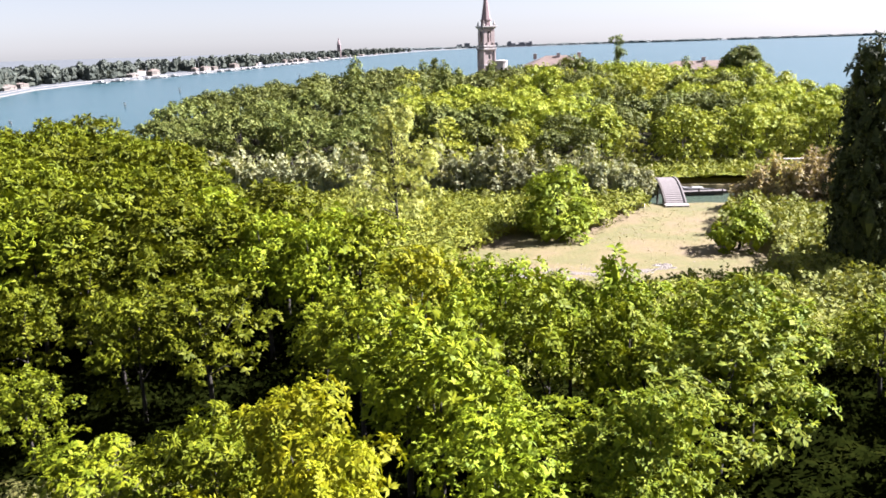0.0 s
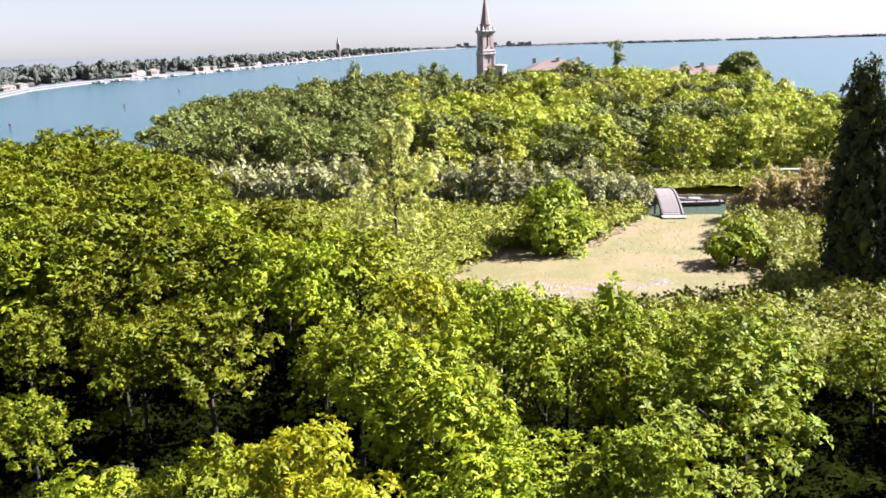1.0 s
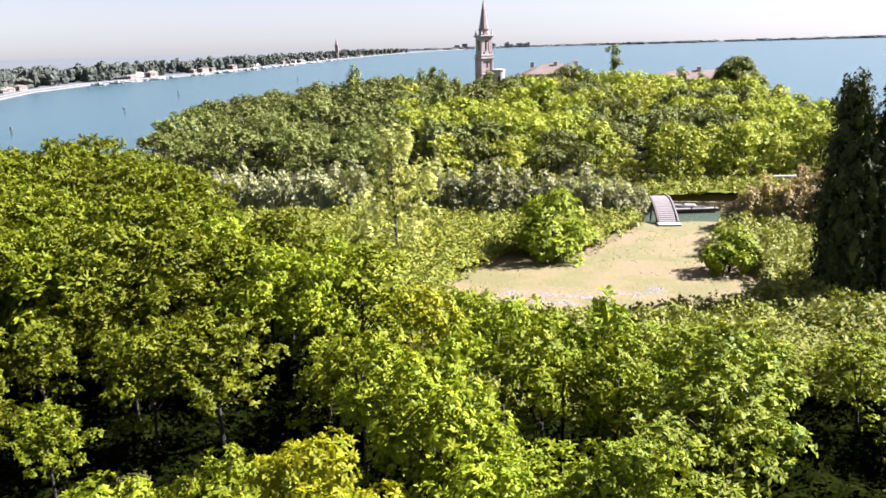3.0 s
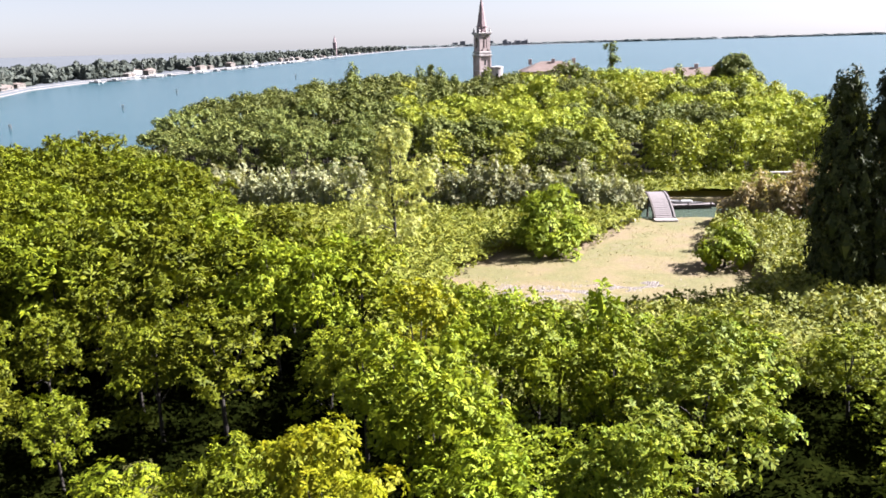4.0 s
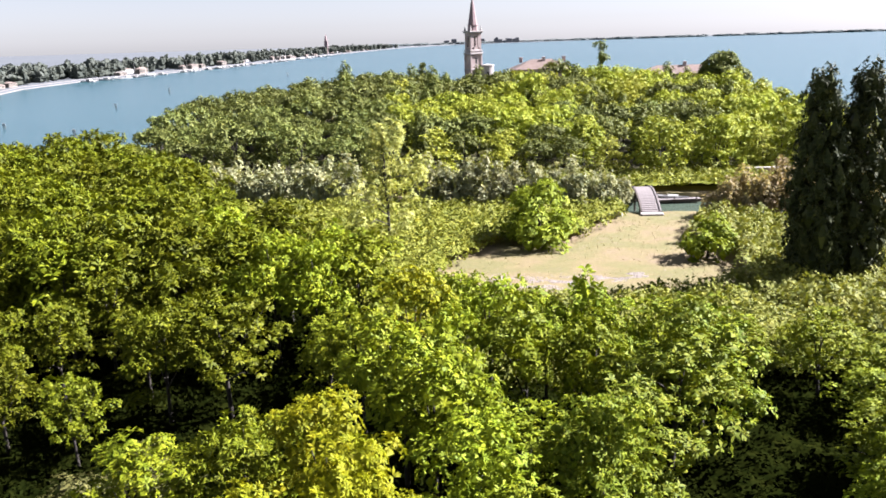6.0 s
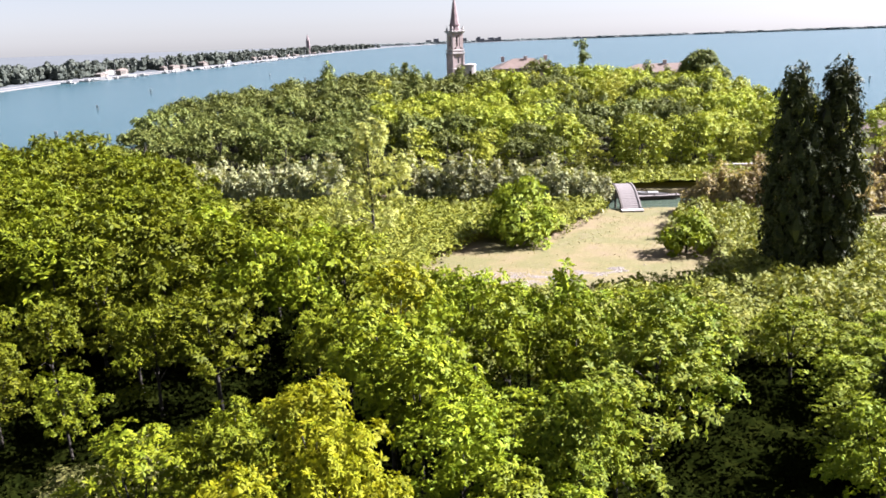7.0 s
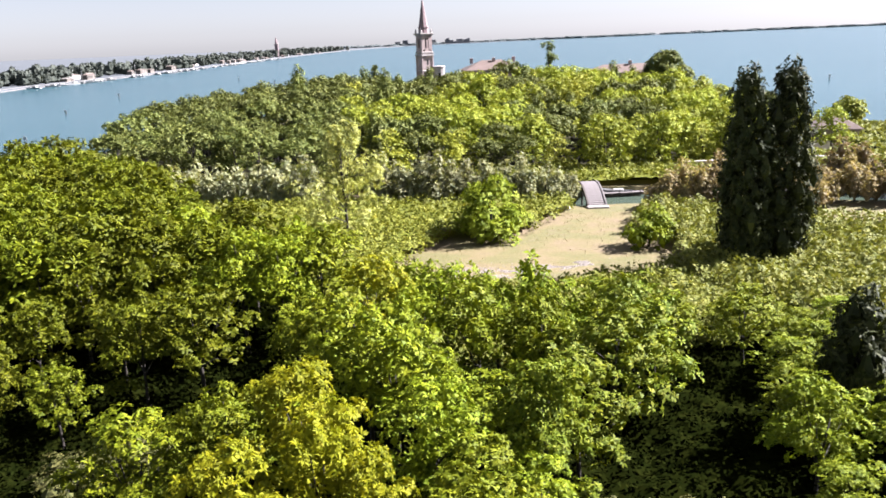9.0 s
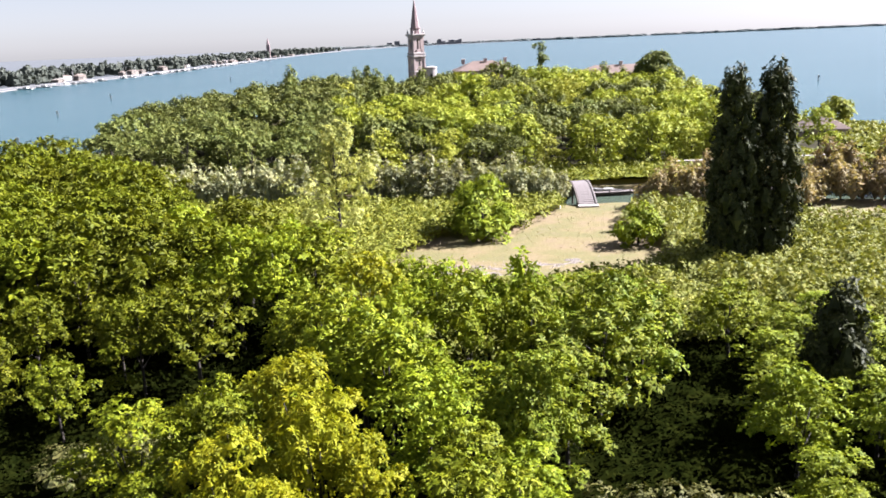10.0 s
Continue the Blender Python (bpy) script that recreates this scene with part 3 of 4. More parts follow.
def far_trees(name, label, spots, seed, mat):
    """A belt of distant trees: leafy lobes of many heights, in one sheet of foliage."""
    rng = np.random.default_rng(seed)
    out = []
    for x, y, h, r, leaf, per in spots:
        lobes = []
        for _ in range(5):
            a, q = rng.uniform(0, 6.28), rng.uniform(0, 0.7)
            lobes.append(((x + r * q * math.cos(a), y + r * q * math.sin(a), h * rng.uniform(0.45, 0.8)), (r * 0.6, r * 0.6, h * rng.uniform(0.2, 0.34))))
        lobes.append(((x, y, h * 0.3), (r, r, h * 0.35)))
        out.append(cores(lobes, 0.9, 3, 5))
        for c, rad in lobes:
            d = rng.normal(size=(per, 3))
            d /= np.linalg.norm(d, axis=1, keepdims=True)
            out.append(leaf_arrays(rng, np.array(c) + d * np.array(rad), d + rng.normal(size=d.shape) * 0.4, leaf * rng.uniform(0.7, 1.3, per), 0.8))
    ob = new(name, leaf_mesh(name, np.concatenate(out), mat))
    return tagged(ob, label, "trees", kind="stuff")


rng = np.random.default_rng(11)
spots = []
for _ in range(520):
    y = 430 + 2300 * rng.random() ** 1.7
    x = coast_at(y) - rng.uniform(15, 26 + 0.05 * y)
    k = min(1.0, 0.55 + y / 1500)
    spots.append((x, y, rng.uniform(6.5, 14.5) * k, rng.uniform(3.5, 7) * k, 1.8 * k + y / 600, 11))
far_trees("shore_trees", "belt of trees along the far shore, leaf colour greyed to stand for haze", spots, 12, HAZY)
spots = []
for _ in range(330):
    x = -300 + 3900 * rng.random()
    y = 4020 + rng.uniform(0, 160) if x > 500 else 3150 + (x + 300) * 1.1 + rng.uniform(0, 200)
    spots.append((x, y, rng.uniform(6, 11), rng.uniform(18, 40), 6.0, 5))
far_trees("horizon_trees", "thin line of trees on the horizon, coloured grey-blue to stand for haze", spots, 13, HORIZON_HAZE)

# houses, sheds, boats and a belfry on the far shore
rng = np.random.default_rng(21)
for k in range(44):
    y = 440 + 1900 * rng.random() ** 1.5
    s = min(1.0, 0.5 + y / 1600)
    w, d, e = rng.uniform(5, 17) * s, rng.uniform(4, 8) * s, rng.uniform(1.8, 4.2) * s
    x = coast_at(y) - 4.5 - d / 2 - (rng.uniform(0, 9) if k % 4 else rng.uniform(14, 50))
    wall, roof = (WHITEWASH, TERRACOTTA) if k % 4 == 0 else (BEIGE_WALL, TERRACOTTA if k % 2 else SAND)
    hip_house("shore_house", "pale shore house with a low tiled roof", "houses on the far shore", w, d, e, e + rng.uniform(0.7, 1.6) * s, pose(x, y, 0.4, 0, 0, 80 + rng.uniform(-14, 14)), wall, roof, (), 1 if e < 4 else 2, 4, 0.3)
rng = np.random.default_rng(22)
for k in range(66):
    y = 560 + 1000 * rng.random() ** 1.2
    s = 0.8 + y / 1500
    b = moored_boat("yacht", "white yacht moored along the far shore", 9.0 * s, pose(coast_at(y) + 6 * s, y, WATER_Z + 0.3, 0, 0, rng.uniform(20, 160)), 1.5)
    if k % 3 == 0:
        bm = bmesh.new()
        rings(bm, ((0.12, 0.3), (0.1, rng.uniform(9, 13))), 6)
        part("mast", bm, WHITEWASH, b)
rng = np.random.default_rng(23)
for k in range(26):
    x = rng.uniform(600, 2300) if k % 3 == 2 else rng.uniform(90, 430)
    y = 4060 + rng.uniform(0, 60) if x > 600 else 3620 + x * 0.75
    w, e = rng.uniform(10, 28), rng.uniform(8, 24) if x < 600 else rng.uniform(6, 11)
    hip_house("horizon_block", "apartment block far off on the horizon, coloured pale grey to stand for haze", "blocks on the horizon", w, 16, e, e + 1.5, pose(x, y, 0.3), HAZE_WALL, HAZE_WALL, (), 3, 3, 0.1)
belfry = tagged(new("far_belfry"), "slim grey belfry above the far shore trees", "tower")
bm = bmesh.new()
block(bm, -3.2, 3.2, -3.2, 3.2, 0, 25, 0.2)
part("shaft", bm, SPIRE, belfry)
bm = bmesh.new()
block(bm, -3.7, 3.7, -3.7, 3.7, 25, 26, 0.1)
part("cornice", bm, STONE, belfry)
bm = bmesh.new()
rings(bm, ((3.0, 26), (2.2, 30), (0.3, 38)), 8)
part("spire", bm, SPIRE, belfry)
belfry.location = (-187.5, 1700, 0)

for x, y, h in ((-91.6, 222.5, 2.1), (-125, 254, 1.7), (-128, 436, 2.6), (-118, 330, 1.9), (-70, 420, 2.2), (-60, 520, 2.6), (-95, 610, 2.8), (150, 300, 2.2), (185, 330, 2.2)):
    mk = tagged(new("channel_marker"), "wooden channel marker post with a white board standing in the lagoon", "channel marker", "channel markers")
    for k, (dx, dy) in enumerate(((0, 0), (0.45, 0.1))):
        bm = bmesh.new()
        rings(bm, ((0.13, -3), (0.11, h - 0.5 * (k > 0)), (0.08, h + 0.1 - 0.5 * (k > 0))), 8)
        ob = part("pile", bm, POLE_WOOD, mk)
        ob.location = (dx, dy, 0)
    bm = bmesh.new()
    block(bm, -0.2, 0.65, -0.22, -0.16, h - 0.85, h - 0.1, 0.02)
    part("board", bm, WHITEWASH, mk, "white board")
    mk.location = (x, y, WATER_Z)


# ---- plants ----
USED = set()


def umbrella_lobes(rng, n, height, radius, lobe, flat=0.7, drop=2.8):
    """Lobes of a spreading crown, domed above, thinner below."""
    out = []
    for k in range(n):
        q = math.sqrt((k + rng.uniform(0.1, 0.9)) / n)
        a = k * 2.39996 + rng.uniform(-0.4, 0.4)
        r = lobe * rng.uniform(0.65, 1.35)
        low = rng.uniform(1.2, 3.4) if rng.random() < 0.3 else 0.0
        z = height - r * flat - drop * q ** 2.2 - low + rng.uniform(-0.8, 0.45)
        out.append(((radius * q * math.cos(a), radius * q * math.sin(a), z), (r, r, r * flat)))
    return out


def split_lobes(rng, lobes, n, share):
    """Each lobe broken up into smaller tufts over its upper side."""
    out = []
    for c, r in lobes:
        for k in range(n):
            z = 1 - 1.25 * (k + 0.5) / n
            a = k * 2.39996 + rng.uniform(-0.5, 0.5)
            q = math.sqrt(max(0, 1 - z * z))
            t = share * rng.uniform(0.75, 1.3)
            reach = rng.uniform(0.75, 1.05)
            out.append(((c[0] + r[0] * q * math.cos(a) * reach, c[1] + r[1] * q * math.sin(a) * reach, c[2] + r[2] * z * reach), (r[0] * t, r[1] * t, r[0] * t * 0.75)))
    return out


def column_lobes(rng, height, radius, lobe, n, base=0.5):
    """Lobes stacked into a slim upright crown."""
    out = []
    for k in range(n):
        q = (k + 0.5) / n
        wide = radius * min(1.0, 0.7 + 1.6 * q) * (1 - max(0, q - 0.5) ** 1.5 * 1.8)
        a = k * 2.39996
        r = lobe * rng.uniform(0.75, 1.25) * (1 - 0.35 * q)
        rr = max(0.05, wide - 0.5 * r) * rng.uniform(0.55, 1.0)
        out.append(((rr * math.cos(a), rr * math.sin(a), base + (height - base - 1.3 * r) * q + r * 0.3), (r * 0.75, r * 0.75, r * 1.5)))
    return out


def plume_lobes(rng, n, height, radius):
    """Upright feathery plumes that fan out from one stool."""
    out = []
    for k in range(n):
        q = math.sqrt((k + 0.5) / n)
        a = k * 2.39996 + rng.uniform(-0.3, 0.3)
        h = height * rng.uniform(0.62, 1.05) * (1 - 0.35 * q * q)
        r = rng.uniform(0.5, 0.85)
        out.append(((radius * q * math.cos(a), radius * q * math.sin(a), h - 1.25), (r, r, 1.3)))
        out.append(((radius * q * 0.9 * math.cos(a), radius * q * 0.9 * math.sin(a), h * 0.45), (r * 1.25, r * 1.25, h * 0.38)))
    return out


L_GREEN = "leafy locust tree with a clumpy yellow-green crown in the thicket"
L_OLIVE = "olive-green black locust tree with layered crown in the thicket, leaf colour also darkened for vignetting"
L_DEEP = "deep green locust tree with a dense clumpy crown in the thicket"
L_YELL = "yellowing locust tree with a bright golden-green crown in the thicket"


def near_protos(per, size, fronds, seed):
    rng = np.random.default_rng(seed)
    got = []
    for label, mat in ((L_GREEN, LOCUST), (L_GREEN, LOCUST), (L_OLIVE, LOCUST_OLIVE), (L_YELL, YELLOW), (L_DEEP, LOCUST_DEEP)):
        lobes = umbrella_lobes(rng, 12, 9.5, 2.1, 1.08, 0.62, 3.2) + [((1.5 * math.cos(a), 1.5 * math.sin(a), 4.4 + 0.5 * math.sin(5 * a)), (1.05, 1.05, 1.2)) for a in (0, 1.6, 3.1, 4.7)] if mat != YELLOW else umbrella_lobes(rng, 9, 9.5, 1.6, 1.0, 0.7, 2.6) + [((1.2 * math.cos(a), 1.2 * math.sin(a), 5.0), (1.0, 1.0, 1.2)) for a in (0.5, 2.6, 4.7)]
        got.append(plant("locust_tree", label, "tree", "locust thicket", split_lobes(rng, lobes, 6, 0.44), mat, rng, per, size, 8.0, 0.14, 5, fronds=fronds, low=-0.3, core=0.42))
    return got


def wood_edge(x):
    """How far the near thicket reaches (y) at x."""
    pts = ((-70, 96), (-45, 93), (-32, 92), (-24, 80), (-20, 73), (-11, 66), (-6, 62), (0, 53), (4, 46), (8, 41), (16, 39), (24, 46), (34, 46), (70, 48))
    for (x0, y0), (x1, y1) in zip(pts, pts[1:]):
        if x0 <= x <= x1:
            return y0 + (y1 - y0) * (x - x0) / (x1 - x0)
    return 40


def ease(v):
    v = max(0.0, min(1.0, v))
    return v * v * (3 - 2 * v)


def thicket_top(x, y):
    """Height of the canopy: highest in the middle, lower to both sides and towards the clearing."""
    h = 10.1 + 0.6 * noise.noise((x * 0.13, y * 0.13, 3))
    h -= 2.2 * ease((20 - y) / 6) + 2.7 * ease((-8 - x) / 6) * ease((39 - y) / 8) + 4.6 * ease((x - 15) / 7)
    h -= min(1.6, 0.07 * max(0, y - 46)) * ease((x + 21) / 6) - 1.3 * ease((y - 66) / 18) * ease((-17 - x) / 6)
    h -= 0.13 * max(0, 9 - wood_edge(x) + y) * (x > -4)
    return h


HOLES = [(-9.1, 42.3, 1.5), (-8.4, 33.8, 1.0), (-5.7, 30.2, 0.7), (-19.7, 37.4, 1.1), (-12.8, 22.7, 1.7), (-16.5, 29.5, 1.0), (1.9, 15.0, 0.4), (8.4, 18.8, 0.5), (10.9, 19.9, 0.9), (16.9, 23.8, 2.4), (19.5, 31.1, 2.4),
         (22.6, 39.6, 1.8), (14.8, 17.0, 2.4), (18.5, 16.0, 3.0), (18.4, 35.0, 1.6), (-28.9, 78.5, 1.5), (-14.7, 43.5, 0.6), (10.6, 15.4, 0.9), (12.9, 14.6, 0.6), (-11.5, 29.5, 0.4), (-9.4, 26.5, 0.4), (-7.6, 23.8, 0.3)]
# crowns that stand out, and added shade trees: x, y, height, breadth
YELLOWS = [(-1.7, 20.4, 9.9, 0.92), (-0.9, 16.5, 9.4, 0.8), (-3.9, 15.0, 8.8, 0.82), (0.9, 16.2, 7.7, 0.66), (-2.0, 12.9, 7.8, 0.8), (1.0, 37.5, 9.6, 1.0)]
DEEPS = [(13.4, 29.6, 9.3, 1.12), (15.6, 32.0, 8.6, 0.95), (10.6, 25.0, 7.6, 0.8), (8.4, 21.6, 8.6, 0.8)]
FRONT = [(5.4, 38.6, 9.2, 0.9), (8.3, 36.4, 9.0, 0.9), (6.8, 33.2, 9.8, 0.95), (10.2, 32.6, 8.9, 0.85), (3.2, 41.5, 9.0, 0.9), (11.6, 35.2, 8.7, 0.85), (14.4, 35.6, 8.5, 0.85), (17.6, 35.4, 7.7, 0.85)]
# low trees by the gap; last five, mostly unseen, are added to shade it
SMALL_AND_SHADING = [(23.9, 37.2, 6.0, 0.82), (25.2, 34.0, 6.0, 0.8), (23.0, 28.8, 6.6, 0.8), (22.1, 25.4, 6.8, 0.82), (20.5, 21.6, 6.6, 0.8), (20.4, 18.4, 6.0, 0.8), (18.9, 15.4, 6.2, 0.74), (28.0, 36.2, 6.2, 0.85),
         (31.2, 37.6, 6.4, 0.85), (21.0, 42.6, 6.0, 0.85), (24.6, 41.4, 5.6, 0.8), (28.2, 40.4, 5.6, 0.85), (17.6, 41.0, 6.4, 0.8), (32.5, 42.0, 5.4, 0.9), (25.5, 20.5, 8.8, 1.0), (29.6, 32.4, 8.4, 1.0), (24.0, 16.0, 8.8, 1.0), (28.8, 25.0, 9.2, 1.0), (25.9, 24.0, 8.0, 0.9)]
rng = np.random.default_rng(5)
FINE, MIDDLE, COARSE = near_protos(6.0, 0.28, 8, 31), near_protos(4.0, 0.34, 7, 32), near_protos(2.4, 0.46, 6, 33)
places_fine, places_mid, places_far = [], [], []
taken = []
for kind, rows in ((3, YELLOWS), (4, DEEPS), (0, SMALL_AND_SHADING), (1, FRONT)):
    for x, y, h, s in rows:
        taken.append((x, y, (1.1 if kind == 3 else 1.2) + (1.4 if kind == 3 else 2.1) * s))
        (places_fine if y < 22 else places_mid).append((x, y, 0, s, h / 9.5 / s, kind))
step = 4.5
for j in range(-2, 26):
    for i in range(-16, 13):
        x, y = (i + 0.5 * (j % 2)) * step + rng.uniform(-1.1, 1.1), 6 + j * step * 0.87 + rng.uniform(-1.1, 1.1)
        if y > wood_edge(x) - 1.0 or x > 17 or x - 2 > 8 + 0.54 * (y + 13) or 2 - x > 4 + 0.54 * (y + 13) or y < 13:
            continue
        if any((x - a) ** 2 + (y - b) ** 2 < r * r for a, b, r in taken) or any((x - a) ** 2 + (y - b) ** 2 < (r + 1.7) ** 2 for a, b, r in HOLES):
            continue
        h = thicket_top(x, y) / 9.5 * (rng.uniform(0.9, 1.08) if rng.random() < 0.75 or y > wood_edge(x) - 6 or y > 58 else rng.uniform(0.72, 0.86))
        s = max(h, 0.72) * rng.uniform(0.92, 1.08)
        # The dark olive leaves also stand for light falloff on the left.
        olive = x < -4.3 - 0.13 * y + rng.uniform(-4, 4)
        (places_fine if y < 22 else places_mid if y < 46 else places_far).append((x, y, 0, s, h / s, 2 if olive else 4 if x + 0.12 * y > 17 + rng.uniform(-3, 3) else int(rng.integers(0, 2))))
set_out(FINE, places_fine, rng, USED)
set_out(MIDDLE, places_mid, rng, USED)
set_out(COARSE, places_far, rng, USED)

# greyish shrubs in the gaps of the thicket
rng = np.random.default_rng(40)
shrubs = [plant("grey_shrub", "greyish leafy shrub in a gap of the thicket", "shrub", "grey shrubs", umbrella_lobes(rng, 13, 6.0, 1.8, 0.85, 0.85, 2.8), GREY_SHRUB, rng, 5, 0.24, 4.8, 0.1, 6) for _ in range(2)]
set_out(shrubs, [(10.6, 15.4, 0, 1.05, 1.0, 0), (12.9, 14.6, 0, 0.95, 1.0, 1), (15.2, 14.2, 0, 0.98, 1.0, 0), (-11.5, 29.5, 0, 0.85, 0.7, 1), (-9.4, 26.5, 0, 0.85, 0.75, 0), (-7.6, 23.8, 0, 0.8, 0.8, 1), (-13.8, 27.0, 0, 0.8, 0.75, 0)], rng, USED)

# the pointed young tree at the edge of the clearing
rng = np.random.default_rng(41)
cone = plant("young_tree", "young pointed green tree at the edge of the clearing", "tree", "", column_lobes(rng, 9.3, 1.7, 1.0, 16, 1.5), LOCUST, rng, 2.6, 0.42, 8.4, 0.12)
cone.location = (10.3, 36.0, 0)

# two tall poplars and a shorter one
rng = np.random.default_rng(42)
for x, y, h, r in ((34.2, 61.4, 18.4, 2.6), (38.1, 62.0, 18.6, 2.8), (25.6, 27.6, 8.6, 1.9)):
    p = plant("poplar_tree", "tall dark columnar poplar standing beside the scrub" if h > 12 else "shorter dark columnar poplar among the locusts", "tree", "poplars",
              column_lobes(rng, h, r, 1.2, int(h * 3.2), 0.8), POPLAR, rng, 3.4, 0.42, h * 0.95, 0.22, 10, up=0.3, low=-0.9, fork=0.2, core=0.7)
    p.location = (x, y, 0)

# pale open sapling, round green tree, bush by the clearing
rng = np.random.default_rng(43)
lobes = [((rng.normal() * 2.9 * (1.2 - q), rng.normal() * 2.9 * (1.2 - q), 2.6 + 10.2 * q), (0.75, 0.75, 0.75)) for q in rng.random(92)]
s = plant("pale_tree", "slender pale green tree with an open airy crown", "tree", "", lobes, PALE, rng, 3.6, 0.3, 12.8, 0.17, 20, low=-1.1, core=0)
s.location = (-2.2, 82, 0)
lobes = umbrella_lobes(rng, 34, 7.3, 3.3, 1.15, 0.85, 4.6) + [((2.6 * math.cos(a), 2.6 * math.sin(a), 1.6), (1.2, 1.2, 1.4)) for a in (0, 1, 2, 3, 4, 5)]
s = plant("round_tree", "rounded fresh green tree at the clearing's edge", "tree", "", lobes, FRESH, rng, 2.2, 0.5, 6.0, 0.18)
s.location = (13.6, 79.6, 0)
lobes = umbrella_lobes(rng, 22, 4.6, 2.2, 0.95, 0.85, 2.4) + [((1.9 * math.cos(a), 1.9 * math.sin(a), 1.0), (0.9, 0.9, 1.0)) for a in (0, 1.3, 2.6, 3.9, 5.2)]
s = plant("round_bush", "rounded yellow-green bush casting shade on the clearing", "bush", "", lobes, LOCUST, rng, 3.0, 0.42, 3.2, 0.12)
s.location = (28.9, 72.0, 0)

# grey willows along the canal, brown tamarisks on the bank
rng = np.random.default_rng(44)
willows = [plant("willow_shrub", "grey-green willow shrub with upright plumes by the canal", "shrub", "willows by the canal", plume_lobes(rng, 11, 7.3, 2.5), WILLOW, rng, 3.0, 0.42, 3.0, 0.12, 8, 0.2, 0.9, -0.6, fronds=6, core=0.6, lift=0.6) for _ in range(2)]
tams = [plant("tamarisk_shrub", "brownish grey tamarisk shrub on the canal bank", "shrub", "tamarisks on the bank", plume_lobes(rng, 11, 5.6, 2.6), TAMARISK, rng, 3.0, 0.42, 2.4, 0.12, 8, 0.2, 0.9, -0.6, fronds=6, core=0.6, lift=0.6) for _ in range(2)]
places = [(x, 104.0 - 0.05 * x + rng.uniform(-1, 1), 0, k, 1.0, int(rng.integers(0, 2))) for x, k in ((-28, 0.95), (-24.5, 1.08), (-20.5, 1.0), (-16.5, 1.0), (-12.5, 1.08), (-8.4, 1.0))]
places += [(x, 99.5 - 0.12 * (x - 6) + rng.uniform(-0.8, 0.8), 0, k, 1.0, int(rng.integers(0, 2))) for x, k in ((2.5, 1.02), (5.6, 1.04), (9.0, 1.05), (12.6, 1.0), (16.4, 1.0), (20.2, 0.92), (23.4, 0.85), (25.9, 0.72))]
set_out(willows, places, rng, USED)
places = [(x, y, 0, k, 1.0, int(rng.integers(0, 2))) for x, y, k in ((37.4, 91.0, 0.95), (40.2, 90.4, 1.2), (43.6, 89.8, 1.15), (47.0, 89.0, 1.05), (50.5, 87.6, 0.95), (56, 90, 1.05), (60.0, 88.5, 1.12), (64.5, 86, 1.1), (69, 84, 1.1), (54, 87.0, 1.0), (73, 81, 1.3), (66, 100, 1.3), (58, 103, 1.2), (51, 105.5, 1.0), (73, 97, 1.3), (80, 101, 1.3))]
set_out(tams, places, rng, USED)


# ---- far woodland ----
def inside(poly, x, y):
    c = False
    for (x0, y0), (x1, y1) in zip(poly, poly[1:] + poly[:1]):
        if (y0 > y) != (y1 > y) and x < (x1 - x0) * (y - y0) / (y1 - y0) + x0:
            c = not c
    return c


rng = np.random.default_rng(51)
WOODS = []
for k, (mat, label) in enumerate(((WOOD_GREEN, "broad bright green woodland tree beyond the canal"), (WOOD_GREEN, "broad bright green woodland tree beyond the canal"), (WOOD_DARK, "dark green woodland tree beyond the canal"), (WOOD_DARK, "dark ivy-clad upright woodland tree beyond the canal"), (WOOD_YELLOW, "broad yellowish green woodland tree beyond the canal"))):
    if k == 3:
        lobes = column_lobes(rng, 11.5, 2.1, 1.4, 26, 1.0)
    elif k == 2:
        lobes = split_lobes(rng, umbrella_lobes(rng, 12, 10, 3.4, 1.5, 0.5, 2.8) + [((2.4 * math.cos(a), 2.4 * math.sin(a), 3.4), (1.5, 1.5, 1.8)) for a in (0, 2.1, 4.2)], 4, 0.5)
    else:
        lobes = split_lobes(rng, umbrella_lobes(rng, 11, 10, 2.9, 1.5, 0.7, 3.8) + [((2.6 * math.cos(a), 2.6 * math.sin(a), 2.6), (1.7, 1.7, 1.8)) for a in (0, 1.6, 3.1, 4.7)], 4, 0.5)
    WOODS.append(plant("woodland_tree", label, "tree", "far woodland", lobes, mat, rng, 1.9, 0.62, 8.5, 0.2, 4, 0.17, fronds=5, low=-0.2 if k != 3 else -0.7, core=0.55))
places = []
core = [(-46, 126), (-22, 122), (0, 119), (20, 117), (34, 116), (50, 120), (70, 118), (80, 128), (77, 160), (83, 205), (86, 246), (58, 252), (28, 256), (0, 252), (-14, 240), (-27, 226), (-40, 208), (-50, 184), (-49, 150)]
keep_off = [(16.5, 250, 7), (39.5, 272, 14), (20.6, 248, 5), (69, 252, 8), (78, 252, 8), (87, 252, 8), (92, 148, 7)]
